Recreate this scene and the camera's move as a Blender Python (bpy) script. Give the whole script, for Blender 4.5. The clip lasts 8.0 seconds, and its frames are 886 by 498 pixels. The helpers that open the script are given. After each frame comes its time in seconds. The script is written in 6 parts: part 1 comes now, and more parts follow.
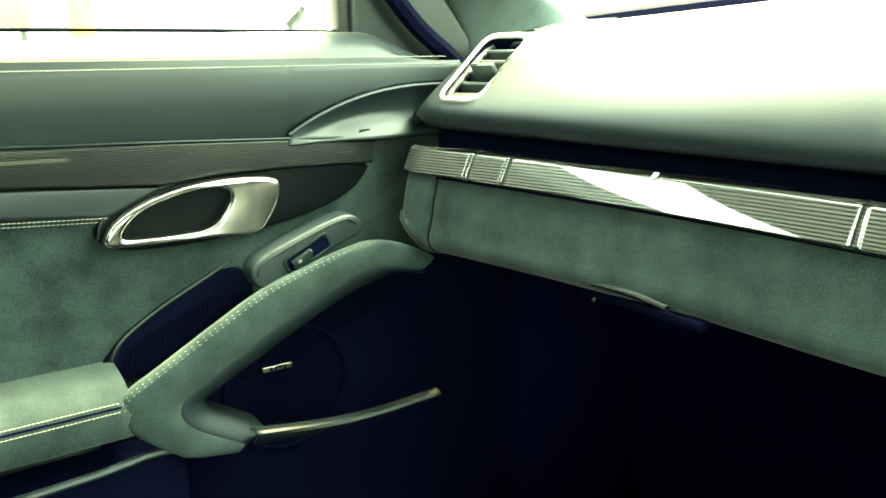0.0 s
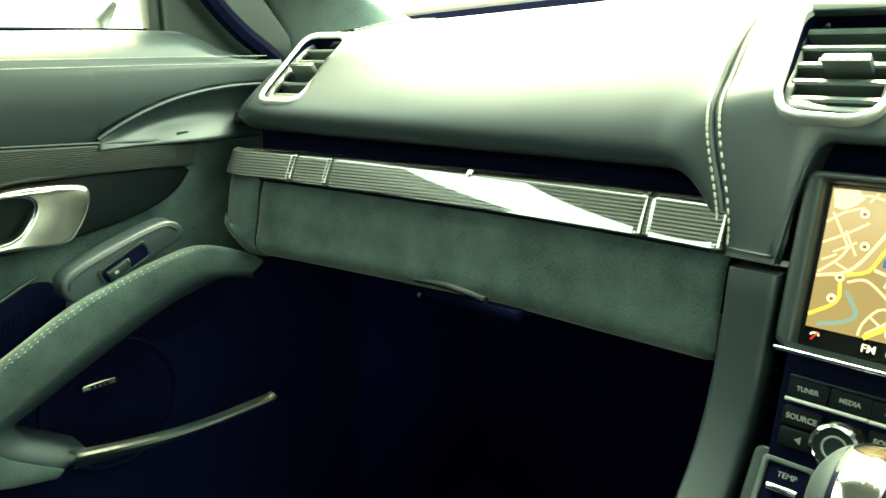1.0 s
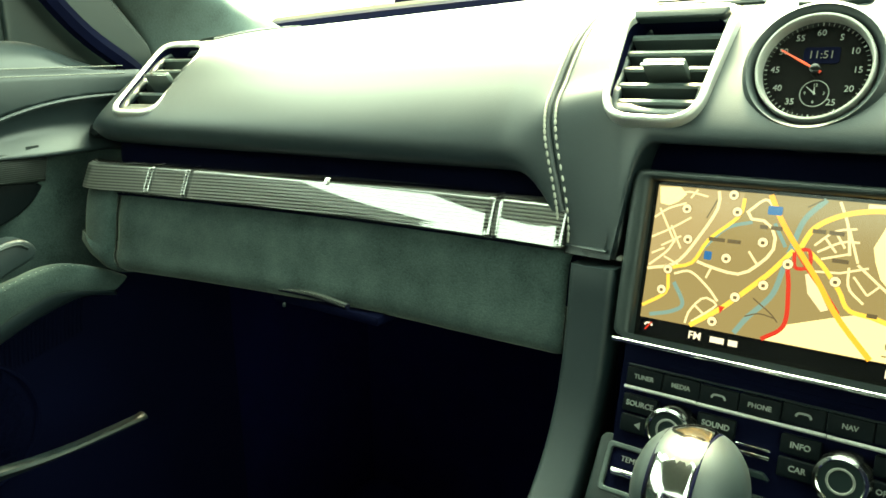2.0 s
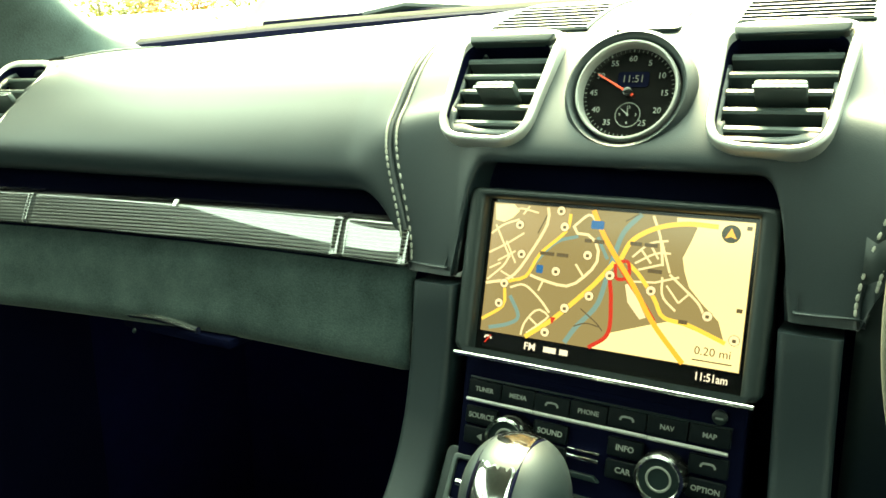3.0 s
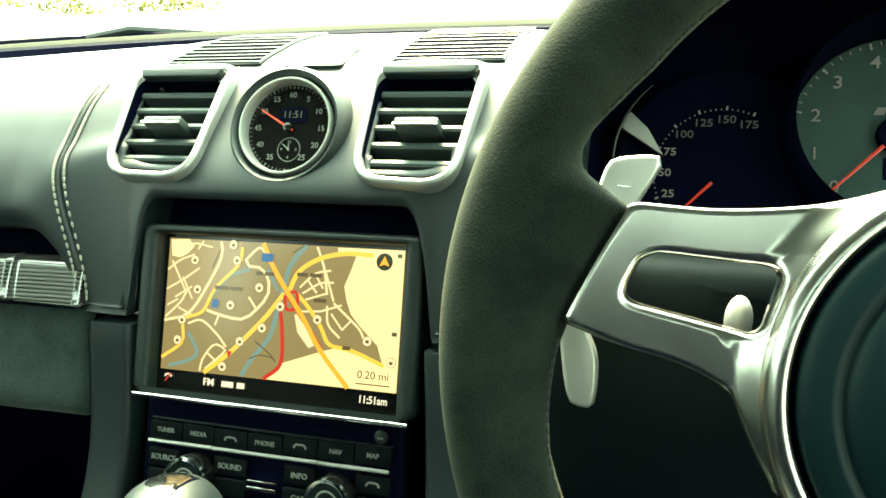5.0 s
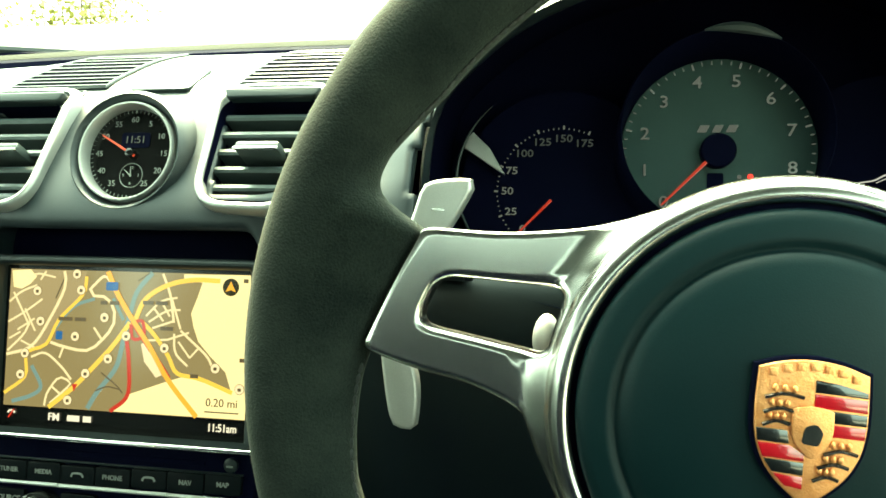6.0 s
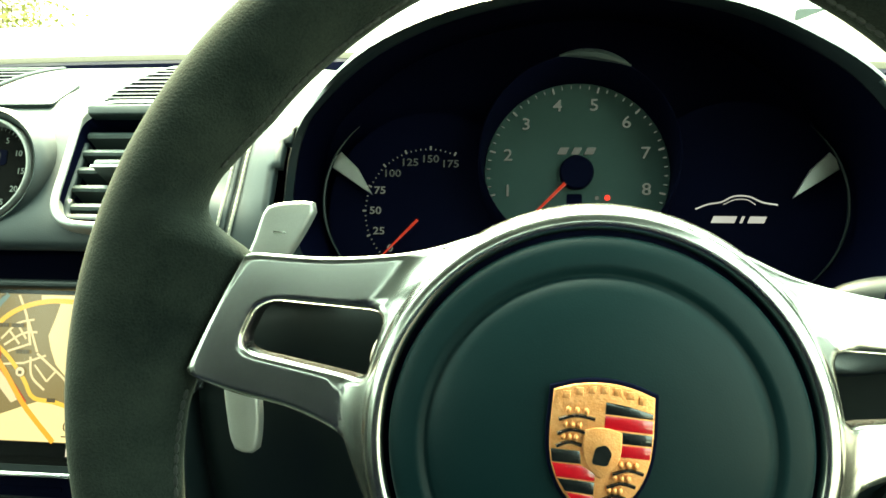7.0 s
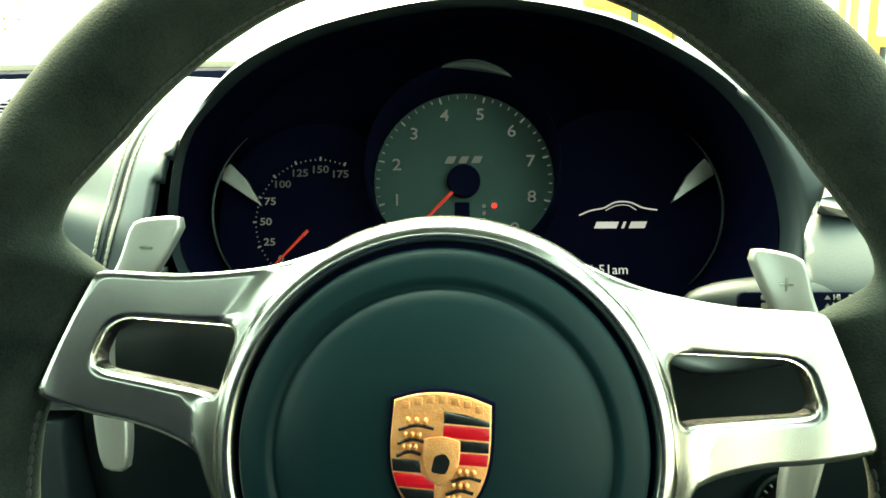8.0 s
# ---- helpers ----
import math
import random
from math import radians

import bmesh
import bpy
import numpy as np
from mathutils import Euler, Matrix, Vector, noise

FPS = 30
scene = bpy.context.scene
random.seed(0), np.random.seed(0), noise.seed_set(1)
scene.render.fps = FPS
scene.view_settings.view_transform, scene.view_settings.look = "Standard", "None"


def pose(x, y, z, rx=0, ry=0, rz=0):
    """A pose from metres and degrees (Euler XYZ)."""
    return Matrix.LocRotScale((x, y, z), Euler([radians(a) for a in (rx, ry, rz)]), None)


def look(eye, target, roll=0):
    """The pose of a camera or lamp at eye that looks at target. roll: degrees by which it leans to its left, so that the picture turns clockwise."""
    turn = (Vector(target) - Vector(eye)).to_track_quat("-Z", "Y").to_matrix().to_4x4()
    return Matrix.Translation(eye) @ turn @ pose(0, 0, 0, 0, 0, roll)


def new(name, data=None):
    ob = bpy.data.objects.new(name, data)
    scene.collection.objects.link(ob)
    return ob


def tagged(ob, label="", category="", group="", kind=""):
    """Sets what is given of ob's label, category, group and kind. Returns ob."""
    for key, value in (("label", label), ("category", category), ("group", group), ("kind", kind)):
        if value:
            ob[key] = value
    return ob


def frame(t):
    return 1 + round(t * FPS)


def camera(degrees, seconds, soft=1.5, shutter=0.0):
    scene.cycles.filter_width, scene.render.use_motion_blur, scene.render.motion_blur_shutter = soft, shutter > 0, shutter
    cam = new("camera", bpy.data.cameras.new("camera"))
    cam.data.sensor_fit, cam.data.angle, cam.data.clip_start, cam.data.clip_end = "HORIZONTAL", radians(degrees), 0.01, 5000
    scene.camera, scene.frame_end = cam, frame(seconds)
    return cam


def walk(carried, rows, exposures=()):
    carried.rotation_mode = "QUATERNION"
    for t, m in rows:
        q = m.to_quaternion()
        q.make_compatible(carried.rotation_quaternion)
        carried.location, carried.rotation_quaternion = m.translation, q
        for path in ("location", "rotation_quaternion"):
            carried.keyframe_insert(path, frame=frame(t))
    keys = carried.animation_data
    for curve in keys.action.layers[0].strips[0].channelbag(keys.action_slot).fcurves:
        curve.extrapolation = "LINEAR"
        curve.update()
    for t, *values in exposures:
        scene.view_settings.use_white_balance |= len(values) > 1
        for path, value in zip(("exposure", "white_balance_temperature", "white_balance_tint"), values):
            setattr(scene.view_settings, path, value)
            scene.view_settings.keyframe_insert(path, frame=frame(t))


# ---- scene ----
cam = camera(60.0, 8.0, soft=1.6)
PATH = [
    (0, (0.051, 0.088, 0.781), (-1.548, 1.186, 0.294), -0.6),
    (0.5, (0.056, 0.088, 0.789), (-1.399, 1.362, 0.281), -0.4),
    (1, (0.072, 0.104, 0.787), (-1.279, 1.489, 0.282), -0.5),
    (1.5, (0.09, 0.118, 0.79), (-1.176, 1.58, 0.28), -1.1),
    (3, (0.146, 0.143, 0.786), (-0.825, 1.836, 0.346), -0.5),
    (3.5, (0.173, 0.154, 0.788), (-0.7, 1.903, 0.364), -0.6),
    (4, (0.195, 0.16, 0.791), (-0.566, 1.963, 0.376), -0.3),
    (5.5, (0.266, 0.182, 0.801), (-0.198, 2.087, 0.406), -0.7),
    (6, (0.293, 0.187, 0.804), (-0.091, 2.113, 0.426), -1.0),
    (6.5, (0.319, 0.192, 0.809), (0.015, 2.136, 0.447), -0.7),
    (7, (0.339, 0.192, 0.81), (0.108, 2.147, 0.455), -0.3),
    (7.5, (0.357, 0.19, 0.815), (0.193, 2.151, 0.461), -0.4),
    (8, (0.378, 0.192, 0.814), (0.272, 2.158, 0.466), -0.8),
]
EXPOSURES = [(0.0, 5.2, 9000, 4), (1.0, 4.85, 8800, 4), (3.5, 4.35, 8500, 4), (5.5, 4.2, 8000, 4), (8.0, 4.15, 7800, 4)]
walk(cam, [(t, look(eye, target, roll)) for t, eye, target, roll in PATH], EXPOSURES)

# ---- world and sun: a bright hazy sky ----
world = bpy.data.worlds.new("world")
scene.world = world
world.use_nodes = True
wn, wl = world.node_tree.nodes, world.node_tree.links
sky = wn.new("ShaderNodeTexSky")
sky.sky_type, sky.sun_disc = "NISHITA", False
sky.sun_elevation, sky.sun_rotation = radians(62), radians(339)
sky.dust_density, sky.air_density, sky.ozone_density = 6.0, 1.0, 0.5
hazy = wn.new("ShaderNodeHueSaturation")
hazy.inputs["Saturation"].default_value = 0.25
wl.new(sky.outputs[0], hazy.inputs["Color"])
tint = wn.new("ShaderNodeMix")
tint.data_type, tint.blend_type = "RGBA", "MULTIPLY"
tint.inputs[0].default_value = 1.0
tint.inputs[7].default_value = (0.69, 1.0, 0.87, 1)
wl.new(hazy.outputs[0], tint.inputs[6])
wl.new(tint.outputs[2], wn["Background"].inputs["Color"])
wn["Background"].inputs["Strength"].default_value = 0.155
sun_data = bpy.data.lights.new("sun", "SUN")
sun_data.energy, sun_data.angle, sun_data.color = 1.55, radians(24), (1.0, 0.78, 0.46)
sun = new("sun", sun_data)
sun.matrix_world = look((-1.4, 3.65, 7.4), (0, 0, 0))


# ---- building helpers ----
def finish(ob, mesh, mat, sharp=38):
    if mat:
        mesh.materials.append(mat)
    mesh.polygons.foreach_set("use_smooth", [True] * len(mesh.polygons))
    mesh.set_sharp_from_angle(angle=radians(sharp))
    mesh.update()
    return ob


def to_mesh(name, bm, normals=True):
    mesh = bpy.data.meshes.new(name)
    if normals:
        bmesh.ops.recalc_face_normals(bm, faces=bm.faces)
    bm.to_mesh(mesh)
    bm.free()
    return mesh


def thing(name, m, label, category, group="", kind=""):
    ob = new(name)
    ob.empty_display_size = 0.02
    ob.matrix_basis = m
    return tagged(ob, label, category, group, kind)


def part(name, bm, mat, parent, label="", sharp=38, kind=""):
    mesh = to_mesh(name, bm)
    ob = new(name, mesh)
    ob.parent = parent
    finish(ob, mesh, mat, sharp)
    return tagged(ob, label, "", "", kind)


def single(name, bm, mat, m, label, category, group="", kind="", sharp=38):
    mesh = to_mesh(name, bm)
    ob = new(name, mesh)
    ob.matrix_basis = m
    finish(ob, mesh, mat, sharp)
    return tagged(ob, label, category, group, kind)


def thicken(ob, t, offset=-1.0):
    mod = ob.modifiers.new("thickness", "SOLIDIFY")
    mod.thickness, mod.offset = t, offset
    return ob


def face_frame(c, tilt, spin=0.0):
    """Local x right, y up along a face that leans back by tilt degrees, z out of it to the cabin."""
    a = radians(tilt)
    m = Matrix(((1, 0, 0, c[0]), (0, math.sin(a), -math.cos(a), c[1]), (0, math.cos(a), math.sin(a), c[2]), (0, 0, 0, 1)))
    return m @ pose(0, 0, 0, 0, 0, spin)


def axes_frame(c, x, y):
    x = Vector(x).normalized()
    z = x.cross(Vector(y)).normalized()
    y = z.cross(x)
    return Matrix(((x.x, y.x, z.x, c[0]), (x.y, y.y, z.y, c[1]), (x.z, y.z, z.z, c[2]), (0, 0, 0, 1)))


def curve_through(pts, n, closed=False):
    """n points along a smooth curve through pts (Catmull-Rom, even in the control points' lengths)."""
    p = [Vector(q) for q in pts]
    k = len(p)
    segs = k if closed else k - 1
    out = []
    lens = [(p[(i + 1) % k] - p[i]).length for i in range(segs)]
    total = sum(lens)
    count = n if closed else n - 1
    for j in range(n):
        d = total * j / count
        i = 0
        while i < segs - 1 and d > lens[i]:
            d -= lens[i]
            i += 1
        t = min(1.0, d / lens[i]) if lens[i] else 0.0
        if closed:
            a, b, c, e = p[(i - 1) % k], p[i], p[(i + 1) % k], p[(i + 2) % k]
        else:
            b, c = p[i], p[i + 1]
            a = p[i - 1] if i else b * 2 - c
            e = p[i + 2] if i + 2 < k else c * 2 - b
        out.append(0.5 * ((2 * b) + (c - a) * t + (2 * a - 5 * b + 4 * c - e) * t * t + (3 * b - a - 3 * c + e) * t ** 3))
    return out


def rrect(w, h, r, n=5, cx=0.0, cy=0.0):
    out = []
    for sx, sy, a0 in ((1, 1, 0), (-1, 1, 90), (-1, -1, 180), (1, -1, 270)):
        for i in range(n + 1):
            a = radians(a0 + 90 * i / n)
            out.append(Vector((cx + sx * (w / 2 - r) + r * math.cos(a), cy + sy * (h / 2 - r) + r * math.sin(a))))
    return out


def round_corners(pts, r, n=4):
    """A polygon with its corners rounded."""
    p = [Vector(q).to_2d() for q in pts]
    out = []
    for i, c in enumerate(p):
        a, b = p[i - 1], p[(i + 1) % len(p)]
        u, v = (a - c), (b - c)
        d = min(r, u.length * 0.45, v.length * 0.45)
        s, e = c + u.normalized() * d, c + v.normalized() * d
        for j in range(n + 1):
            t = j / n
            out.append(s * (1 - t) ** 2 + c * 2 * t * (1 - t) + e * t * t)
    return out


def area2(o):
    return sum(o[i - 1].x * o[i].y - o[i].x * o[i - 1].y for i in range(len(o)))


def inset(o, d):
    """The closed outline moved inward by d."""
    sign = 1 if area2(o) > 0 else -1
    out = []
    n = len(o)
    for i in range(n):
        a, c, b = o[i - 1], o[i], o[(i + 1) % n]
        u, v = (c - a), (b - c)
        if u.length < 1e-9 or v.length < 1e-9:
            u = v = (b - a)
        u, v = u.normalized(), v.normalized()
        nu, nv = Vector((-u.y, u.x)), Vector((-v.y, v.x))
        m = nu + nv
        m = m.normalized() / max(0.5, m.length / 2) if m.length > 1e-6 else nu
        out.append(c + m * d * sign)
    return out


def loops(bm, rings, closed=True, cap0=False, cap1=False):
    vs = [[bm.verts.new(p) for p in r] for r in rings]
    for a, b in zip(vs, vs[1:]):
        n = len(a)
        for i in range(n if closed else n - 1):
            j = (i + 1) % n
            bm.faces.new((a[i], a[j], b[j], b[i]))
    if cap0:
        bm.faces.new(vs[0][::-1])
    if cap1:
        bm.faces.new(vs[-1])
    return vs


def lift(o, z):
    return [Vector((p.x, p.y, z)) for p in o]


def plate(outline, depth, bevel=0.0, z=0.0, steps=3, bm=None, back=True):
    """A slab with its front at z, its edges rounded by bevel."""
    bm = bm or bmesh.new()
    o = [Vector(p).to_2d() for p in outline]
    rings = [lift(o, z - depth)]
    if bevel > 0:
        for i in range(steps + 1):
            a = math.pi / 2 * i / steps
            rings.append(lift(inset(o, bevel * (1 - math.cos(a))) if i else o, z - bevel + bevel * math.sin(a)))
    else:
        rings.append(lift(o, z))
    loops(bm, rings, cap0=back, cap1=True)
    return bm


def ring_plate(outer, inner, depth, bevel=0.0, z=0.0, steps=3, bm=None):
    """A frame: outer and inner outlines with the same number of points."""
    bm = bm or bmesh.new()
    o, q = [Vector(p).to_2d() for p in outer], [Vector(p).to_2d() for p in inner]
    rings = [lift(o, z - depth)]
    for i in range(steps + 1):
        a = math.pi / 2 * i / steps
        rings.append(lift(inset(o, bevel * (1 - math.cos(a))) if i else o, z - bevel + bevel * math.sin(a)))
    for i in range(steps, -1, -1):
        a = math.pi / 2 * i / steps
        rings.append(lift(inset(q, -bevel * (1 - math.cos(a))) if i else q, z - bevel + bevel * math.sin(a)))
    rings.append(lift(q, z - depth))
    loops(bm, rings)
    return bm


def grid(fn, nu, nv, skip=None, bm=None):
    """A sheet from fn(u, v), u and v from 0 to 1."""
    bm = bm or bmesh.new()
    vs = [[bm.verts.new(fn(i / nu, j / nv)) for j in range(nv + 1)] for i in range(nu + 1)]
    for i in range(nu):
        for j in range(nv):
            q = (vs[i][j], vs[i + 1][j], vs[i + 1][j + 1], vs[i][j + 1])
            if skip and skip(sum((w.co for w in q), Vector()) / 4):
                continue
            bm.faces.new(q)
    return bm


def tube(path, radius, seg=10, closed=False, bm=None, flat=1.0, up=(0, 0, 1)):
    """A round bar along a path; radius a number or a function of 0..1; flat squeezes it along up."""
    bm = bm or bmesh.new()
    p = [Vector(q) for q in path]
    n = len(p)
    rings = []
    for i in range(n):
        t = (p[(i + 1) % n] - p[i - 1]) if closed else (p[min(i + 1, n - 1)] - p[max(i - 1, 0)])
        t.normalize()
        s = t.cross(Vector(up))
        s = s.normalized() if s.length > 1e-5 else t.orthogonal().normalized()
        w = s.cross(t)
        r = radius(i / max(1, n - 1)) if callable(radius) else radius
        rings.append([p[i] + s * r * math.cos(2 * math.pi * k / seg) + w * r * flat * math.sin(2 * math.pi * k / seg) for k in range(seg)])
    if closed:
        rings.append(rings[0])
    vs = loops(bm, rings, cap0=not closed, cap1=not closed)
    if closed:
        bmesh.ops.remove_doubles(bm, verts=vs[0] + vs[-1], dist=1e-6)
    return bm


def lathe(profile, seg=32, bm=None, c=(0, 0), cap0=False, cap1=False):
    """Round about local z: profile of (radius, z)."""
    bm = bm or bmesh.new()
    loops(bm, [[Vector((c[0] + r * math.cos(2 * math.pi * k / seg), c[1] + r * math.sin(2 * math.pi * k / seg), z)) for k in range(seg)] for r, z in profile], cap0=cap0, cap1=cap1)
    return bm


def box(x0, x1, y0, y1, z0, z1, bevel=0.0):
    bm = bmesh.new()
    r = bmesh.ops.create_cube(bm, size=1.0)
    for v in bm.verts:
        v.co = Vector(((x0 + x1) / 2 + v.co.x * (x1 - x0), (y0 + y1) / 2 + v.co.y * (y1 - y0), (z0 + z1) / 2 + v.co.z * (z1 - z0)))
    if bevel > 0:
        bmesh.ops.bevel(bm, geom=bm.edges[:], offset=bevel, segments=2, affect="EDGES", profile=0.5)
    return bm


def blob(c, r, useg=20, vseg=12):
    bm = bmesh.new()
    bmesh.ops.create_uvsphere(bm, u_segments=useg, v_segments=vseg, radius=1.0)
    for v in bm.verts:
        v.co = Vector(c) + Vector((v.co.x * r[0], v.co.y * r[1], v.co.z * r[2]))
    return bm


def moved(bm, m):
    bm.transform(m)
    return bm


def ribbon(path, width, z, bm=None):
    """A flat band along a 2D path, with a little thickness."""
    bm = bm or bmesh.new()
    p = [Vector(q).to_2d() for q in path]
    a, b = [], []
    for i, c in enumerate(p):
        t = (p[min(i + 1, len(p) - 1)] - p[max(i - 1, 0)]).normalized()
        s = Vector((-t.y, t.x)) * width / 2
        a.append(c + s)
        b.append(c - s)
    plate(a + b[::-1], 0.0002, 0, z, bm=bm)
    return bm


def letters(name, words, size, mat, parent, x=0.0, y=0.0, z=0.0, turn=0.0, shear=0.0, depth=0.0002, bold=0.0, align="CENTER", wide=1.0):
    data = bpy.data.curves.new(name, "FONT")
    data.body, data.size, data.align_x, data.align_y = words, size, align, "CENTER"
    data.shear, data.extrude, data.offset, data.resolution_u = shear, depth, bold, 3
    tmp = bpy.data.objects.new(name, data)
    mesh = bpy.data.meshes.new_from_object(tmp)
    bpy.data.objects.remove(tmp)
    bpy.data.curves.remove(data)
    mesh.transform(pose(x, y, z, 0, 0, turn) @ Matrix.Diagonal((wide, 1, 1, 1)))
    bm = bmesh.new()
    bm.from_mesh(mesh)
    bmesh.ops.remove_doubles(bm, verts=bm.verts, dist=1e-6)
    bm.to_mesh(mesh)
    bm.free()
    mesh.materials.clear()
    mesh.materials.append(mat)
    ob = new(name, mesh)
    ob.parent = parent
    return ob


def bars(name, words, size, mat, parent, x, y, z, turn=0.0, shear=0.0):
    """Writing that is not spelled out: a row of plain bars, one for each word length given."""
    bm = bmesh.new()
    total = sum(words) + 0.5 * (len(words) - 1)
    at = -total / 2
    for w in words:
        o = [Vector((at * size, -0.36 * size)), Vector(((at + w) * size, -0.36 * size)), Vector(((at + w + shear) * size, 0.36 * size)), Vector(((at + shear) * size, 0.36 * size))]
        plate(o, 0.0002, 0, 0.0002, bm=bm)
        at += w + 0.5
    bm.transform(pose(x, y, z, 0, 0, turn))
    return part(name, bm, mat, parent)


def stitches(fn, n, length, r, mat, parent, name="stitching", sideways=None, label="pale thread stitching"):
    """A seam of n stitches along fn(0..1), each a short rounded thread, as one piece."""
    bm = bmesh.new()
    for i in range(n):
        a, b = fn(i / n), fn((i + 1) / n)
        d = (b - a)
        if d.length < 1e-6:
            continue
        c = (a + b) / 2
        d = d.normalized() * length / 2
        tube([c - d, c - d * 0.5, c + d * 0.5, c + d], lambda t: r if 0.1 < t < 0.9 else r * 0.45, 5, bm=bm)
    return part(name, bm, mat, parent, label, kind="stuff")


# ---- materials ----
def material(name, base, rough, metal=0.0, spec=0.5, coat=0.0, sheen=0.0):
    m = bpy.data.materials.new(name)
    m.use_nodes = True
    b = m.node_tree.nodes["Principled BSDF"]
    b.inputs["Base Color"].default_value = (*base, 1)
    b.inputs["Roughness"].default_value = rough
    b.inputs["Metallic"].default_value = metal
    b.inputs["Specular IOR Level"].default_value = spec
    b.inputs["Coat Weight"].default_value = coat
    b.inputs["Coat Roughness"].default_value = 0.02
    b.inputs["Coat IOR"].default_value = 2.1
    b.inputs["Sheen Weight"].default_value = sheen
    b.inputs["Sheen Roughness"].default_value = 0.5
    b.inputs["Sheen Tint"].default_value = (0.88, 0.92, 0.78, 1)
    return m


def node(m, kind, **sets):
    n = m.node_tree.nodes.new(kind)
    for k, v in sets.items():
        n.inputs[k.replace("_", " ")].default_value = v
    return n


def textured(m, base, light, grain=900.0, blotch=18.0, bump=0.12, pebble=0.0, rough=(0.4, 0.6), dist=0.0006):
    """Two scales of colour and gloss variation, and a fine relief."""
    t, b = m.node_tree, m.node_tree.nodes["Principled BSDF"]
    at = t.nodes.new("ShaderNodeTexCoord")
    big, small = node(m, "ShaderNodeTexNoise", Scale=blotch, Detail=4.0), node(m, "ShaderNodeTexNoise", Scale=grain, Detail=2.0)
    for n in (big, small):
        t.links.new(at.outputs["Object"], n.inputs["Vector"])
    mix = t.nodes.new("ShaderNodeMix")
    mix.data_type = "FLOAT"
    mix.inputs[0].default_value = 0.4
    t.links.new(big.outputs["Fac"], mix.inputs[2])
    t.links.new(small.outputs["Fac"], mix.inputs[3])
    ramp = t.nodes.new("ShaderNodeValToRGB")
    ramp.color_ramp.elements[0].position, ramp.color_ramp.elements[1].position = 0.3, 0.7
    ramp.color_ramp.elements[0].color, ramp.color_ramp.elements[1].color = (*base, 1), (*light, 1)
    t.links.new(mix.outputs[0], ramp.inputs[0])
    t.links.new(ramp.outputs[0], b.inputs["Base Color"])
    span = t.nodes.new("ShaderNodeMapRange")
    span.inputs["To Min"].default_value, span.inputs["To Max"].default_value = rough
    t.links.new(big.outputs["Fac"], span.inputs["Value"])
    t.links.new(span.outputs[0], b.inputs["Roughness"])
    relief = node(m, "ShaderNodeBump", Strength=bump, Distance=dist)
    if pebble:
        cells = node(m, "ShaderNodeTexVoronoi", Scale=pebble)
        t.links.new(at.outputs["Object"], cells.inputs["Vector"])
        t.links.new(cells.outputs["Distance"], relief.inputs["Height"])
    else:
        t.links.new(small.outputs["Fac"], relief.inputs["Height"])
    t.links.new(relief.outputs[0], b.inputs["Normal"])
    return m


def glow(name, colour, strength):
    m = bpy.data.materials.new(name)
    m.use_nodes = True
    b = m.node_tree.nodes["Principled BSDF"]
    b.inputs["Base Color"].default_value = (0, 0, 0, 1)
    b.inputs["Roughness"].default_value = 0.15
    b.inputs["Emission Color"].default_value = (*colour, 1)
    b.inputs["Emission Strength"].default_value = strength * 0.42
    return m


def ribbed(m, base, light, axis, pitch, weave=0.0):
    """Fine woven threads under lacquer, running across the given axis."""
    t, b = m.node_tree, m.node_tree.nodes["Principled BSDF"]
    at = t.nodes.new("ShaderNodeTexCoord")
    wave = node(m, "ShaderNodeTexWave", Scale=1.0 / pitch / 3.18, Distortion=0.0)
    wave.wave_type, wave.bands_direction = "BANDS", axis
    t.links.new(at.outputs["Object"], wave.inputs["Vector"])
    fine = node(m, "ShaderNodeTexNoise", Scale=500.0, Detail=2.0)
    t.links.new(at.outputs["Object"], fine.inputs["Vector"])
    ramp = t.nodes.new("ShaderNodeValToRGB")
    ramp.color_ramp.elements[0].position, ramp.color_ramp.elements[1].position = 0.35, 0.65
    ramp.color_ramp.elements[0].color, ramp.color_ramp.elements[1].color = (*base, 1), (*light, 1)
    t.links.new(wave.outputs["Fac"], ramp.inputs[0])
    t.links.new(ramp.outputs[0], b.inputs["Base Color"])
    relief = node(m, "ShaderNodeBump", Strength=0.5, Distance=0.0006)
    t.links.new(wave.outputs["Fac"], relief.inputs["Height"])
    t.links.new(relief.outputs[0], b.inputs["Normal"])
    return m


LEATHER = textured(material("leather", (0.02, 0.02, 0.02), 0.5, spec=0.58), (0.0048, 0.0112, 0.0138), (0.0076, 0.0162, 0.0198), 900, 14, 0.07, 1300, (0.42, 0.54))
SUEDE = textured(material("suede", (0.03, 0.03, 0.03), 0.95, spec=0.12, sheen=0.12), (0.0060, 0.0140, 0.0155), (0.0390, 0.0600, 0.0590), 700, 30, 0.5, 0, (0.85, 1.0))
RIM_SUEDE = textured(material("rim_suede", (0.02, 0.02, 0.02), 0.95, spec=0.08, sheen=0.07), (0.0011, 0.0038, 0.0040), (0.0162, 0.0210, 0.0182), 1000, 55, 0.6, 0, (0.8, 1.0))
PLASTIC = textured(material("plastic", (0.012, 0.012, 0.012), 0.5, spec=0.4), (0.0038, 0.0085, 0.0092), (0.0062, 0.0130, 0.0140), 1400, 20, 0.12, 0, (0.42, 0.55))
SATIN = textured(material("satin_plastic", (0.012, 0.012, 0.012), 0.35, spec=0.32), (0.0042, 0.0095, 0.0102), (0.0068, 0.0140, 0.0148), 1500, 16, 0.05, 0, (0.3, 0.42))
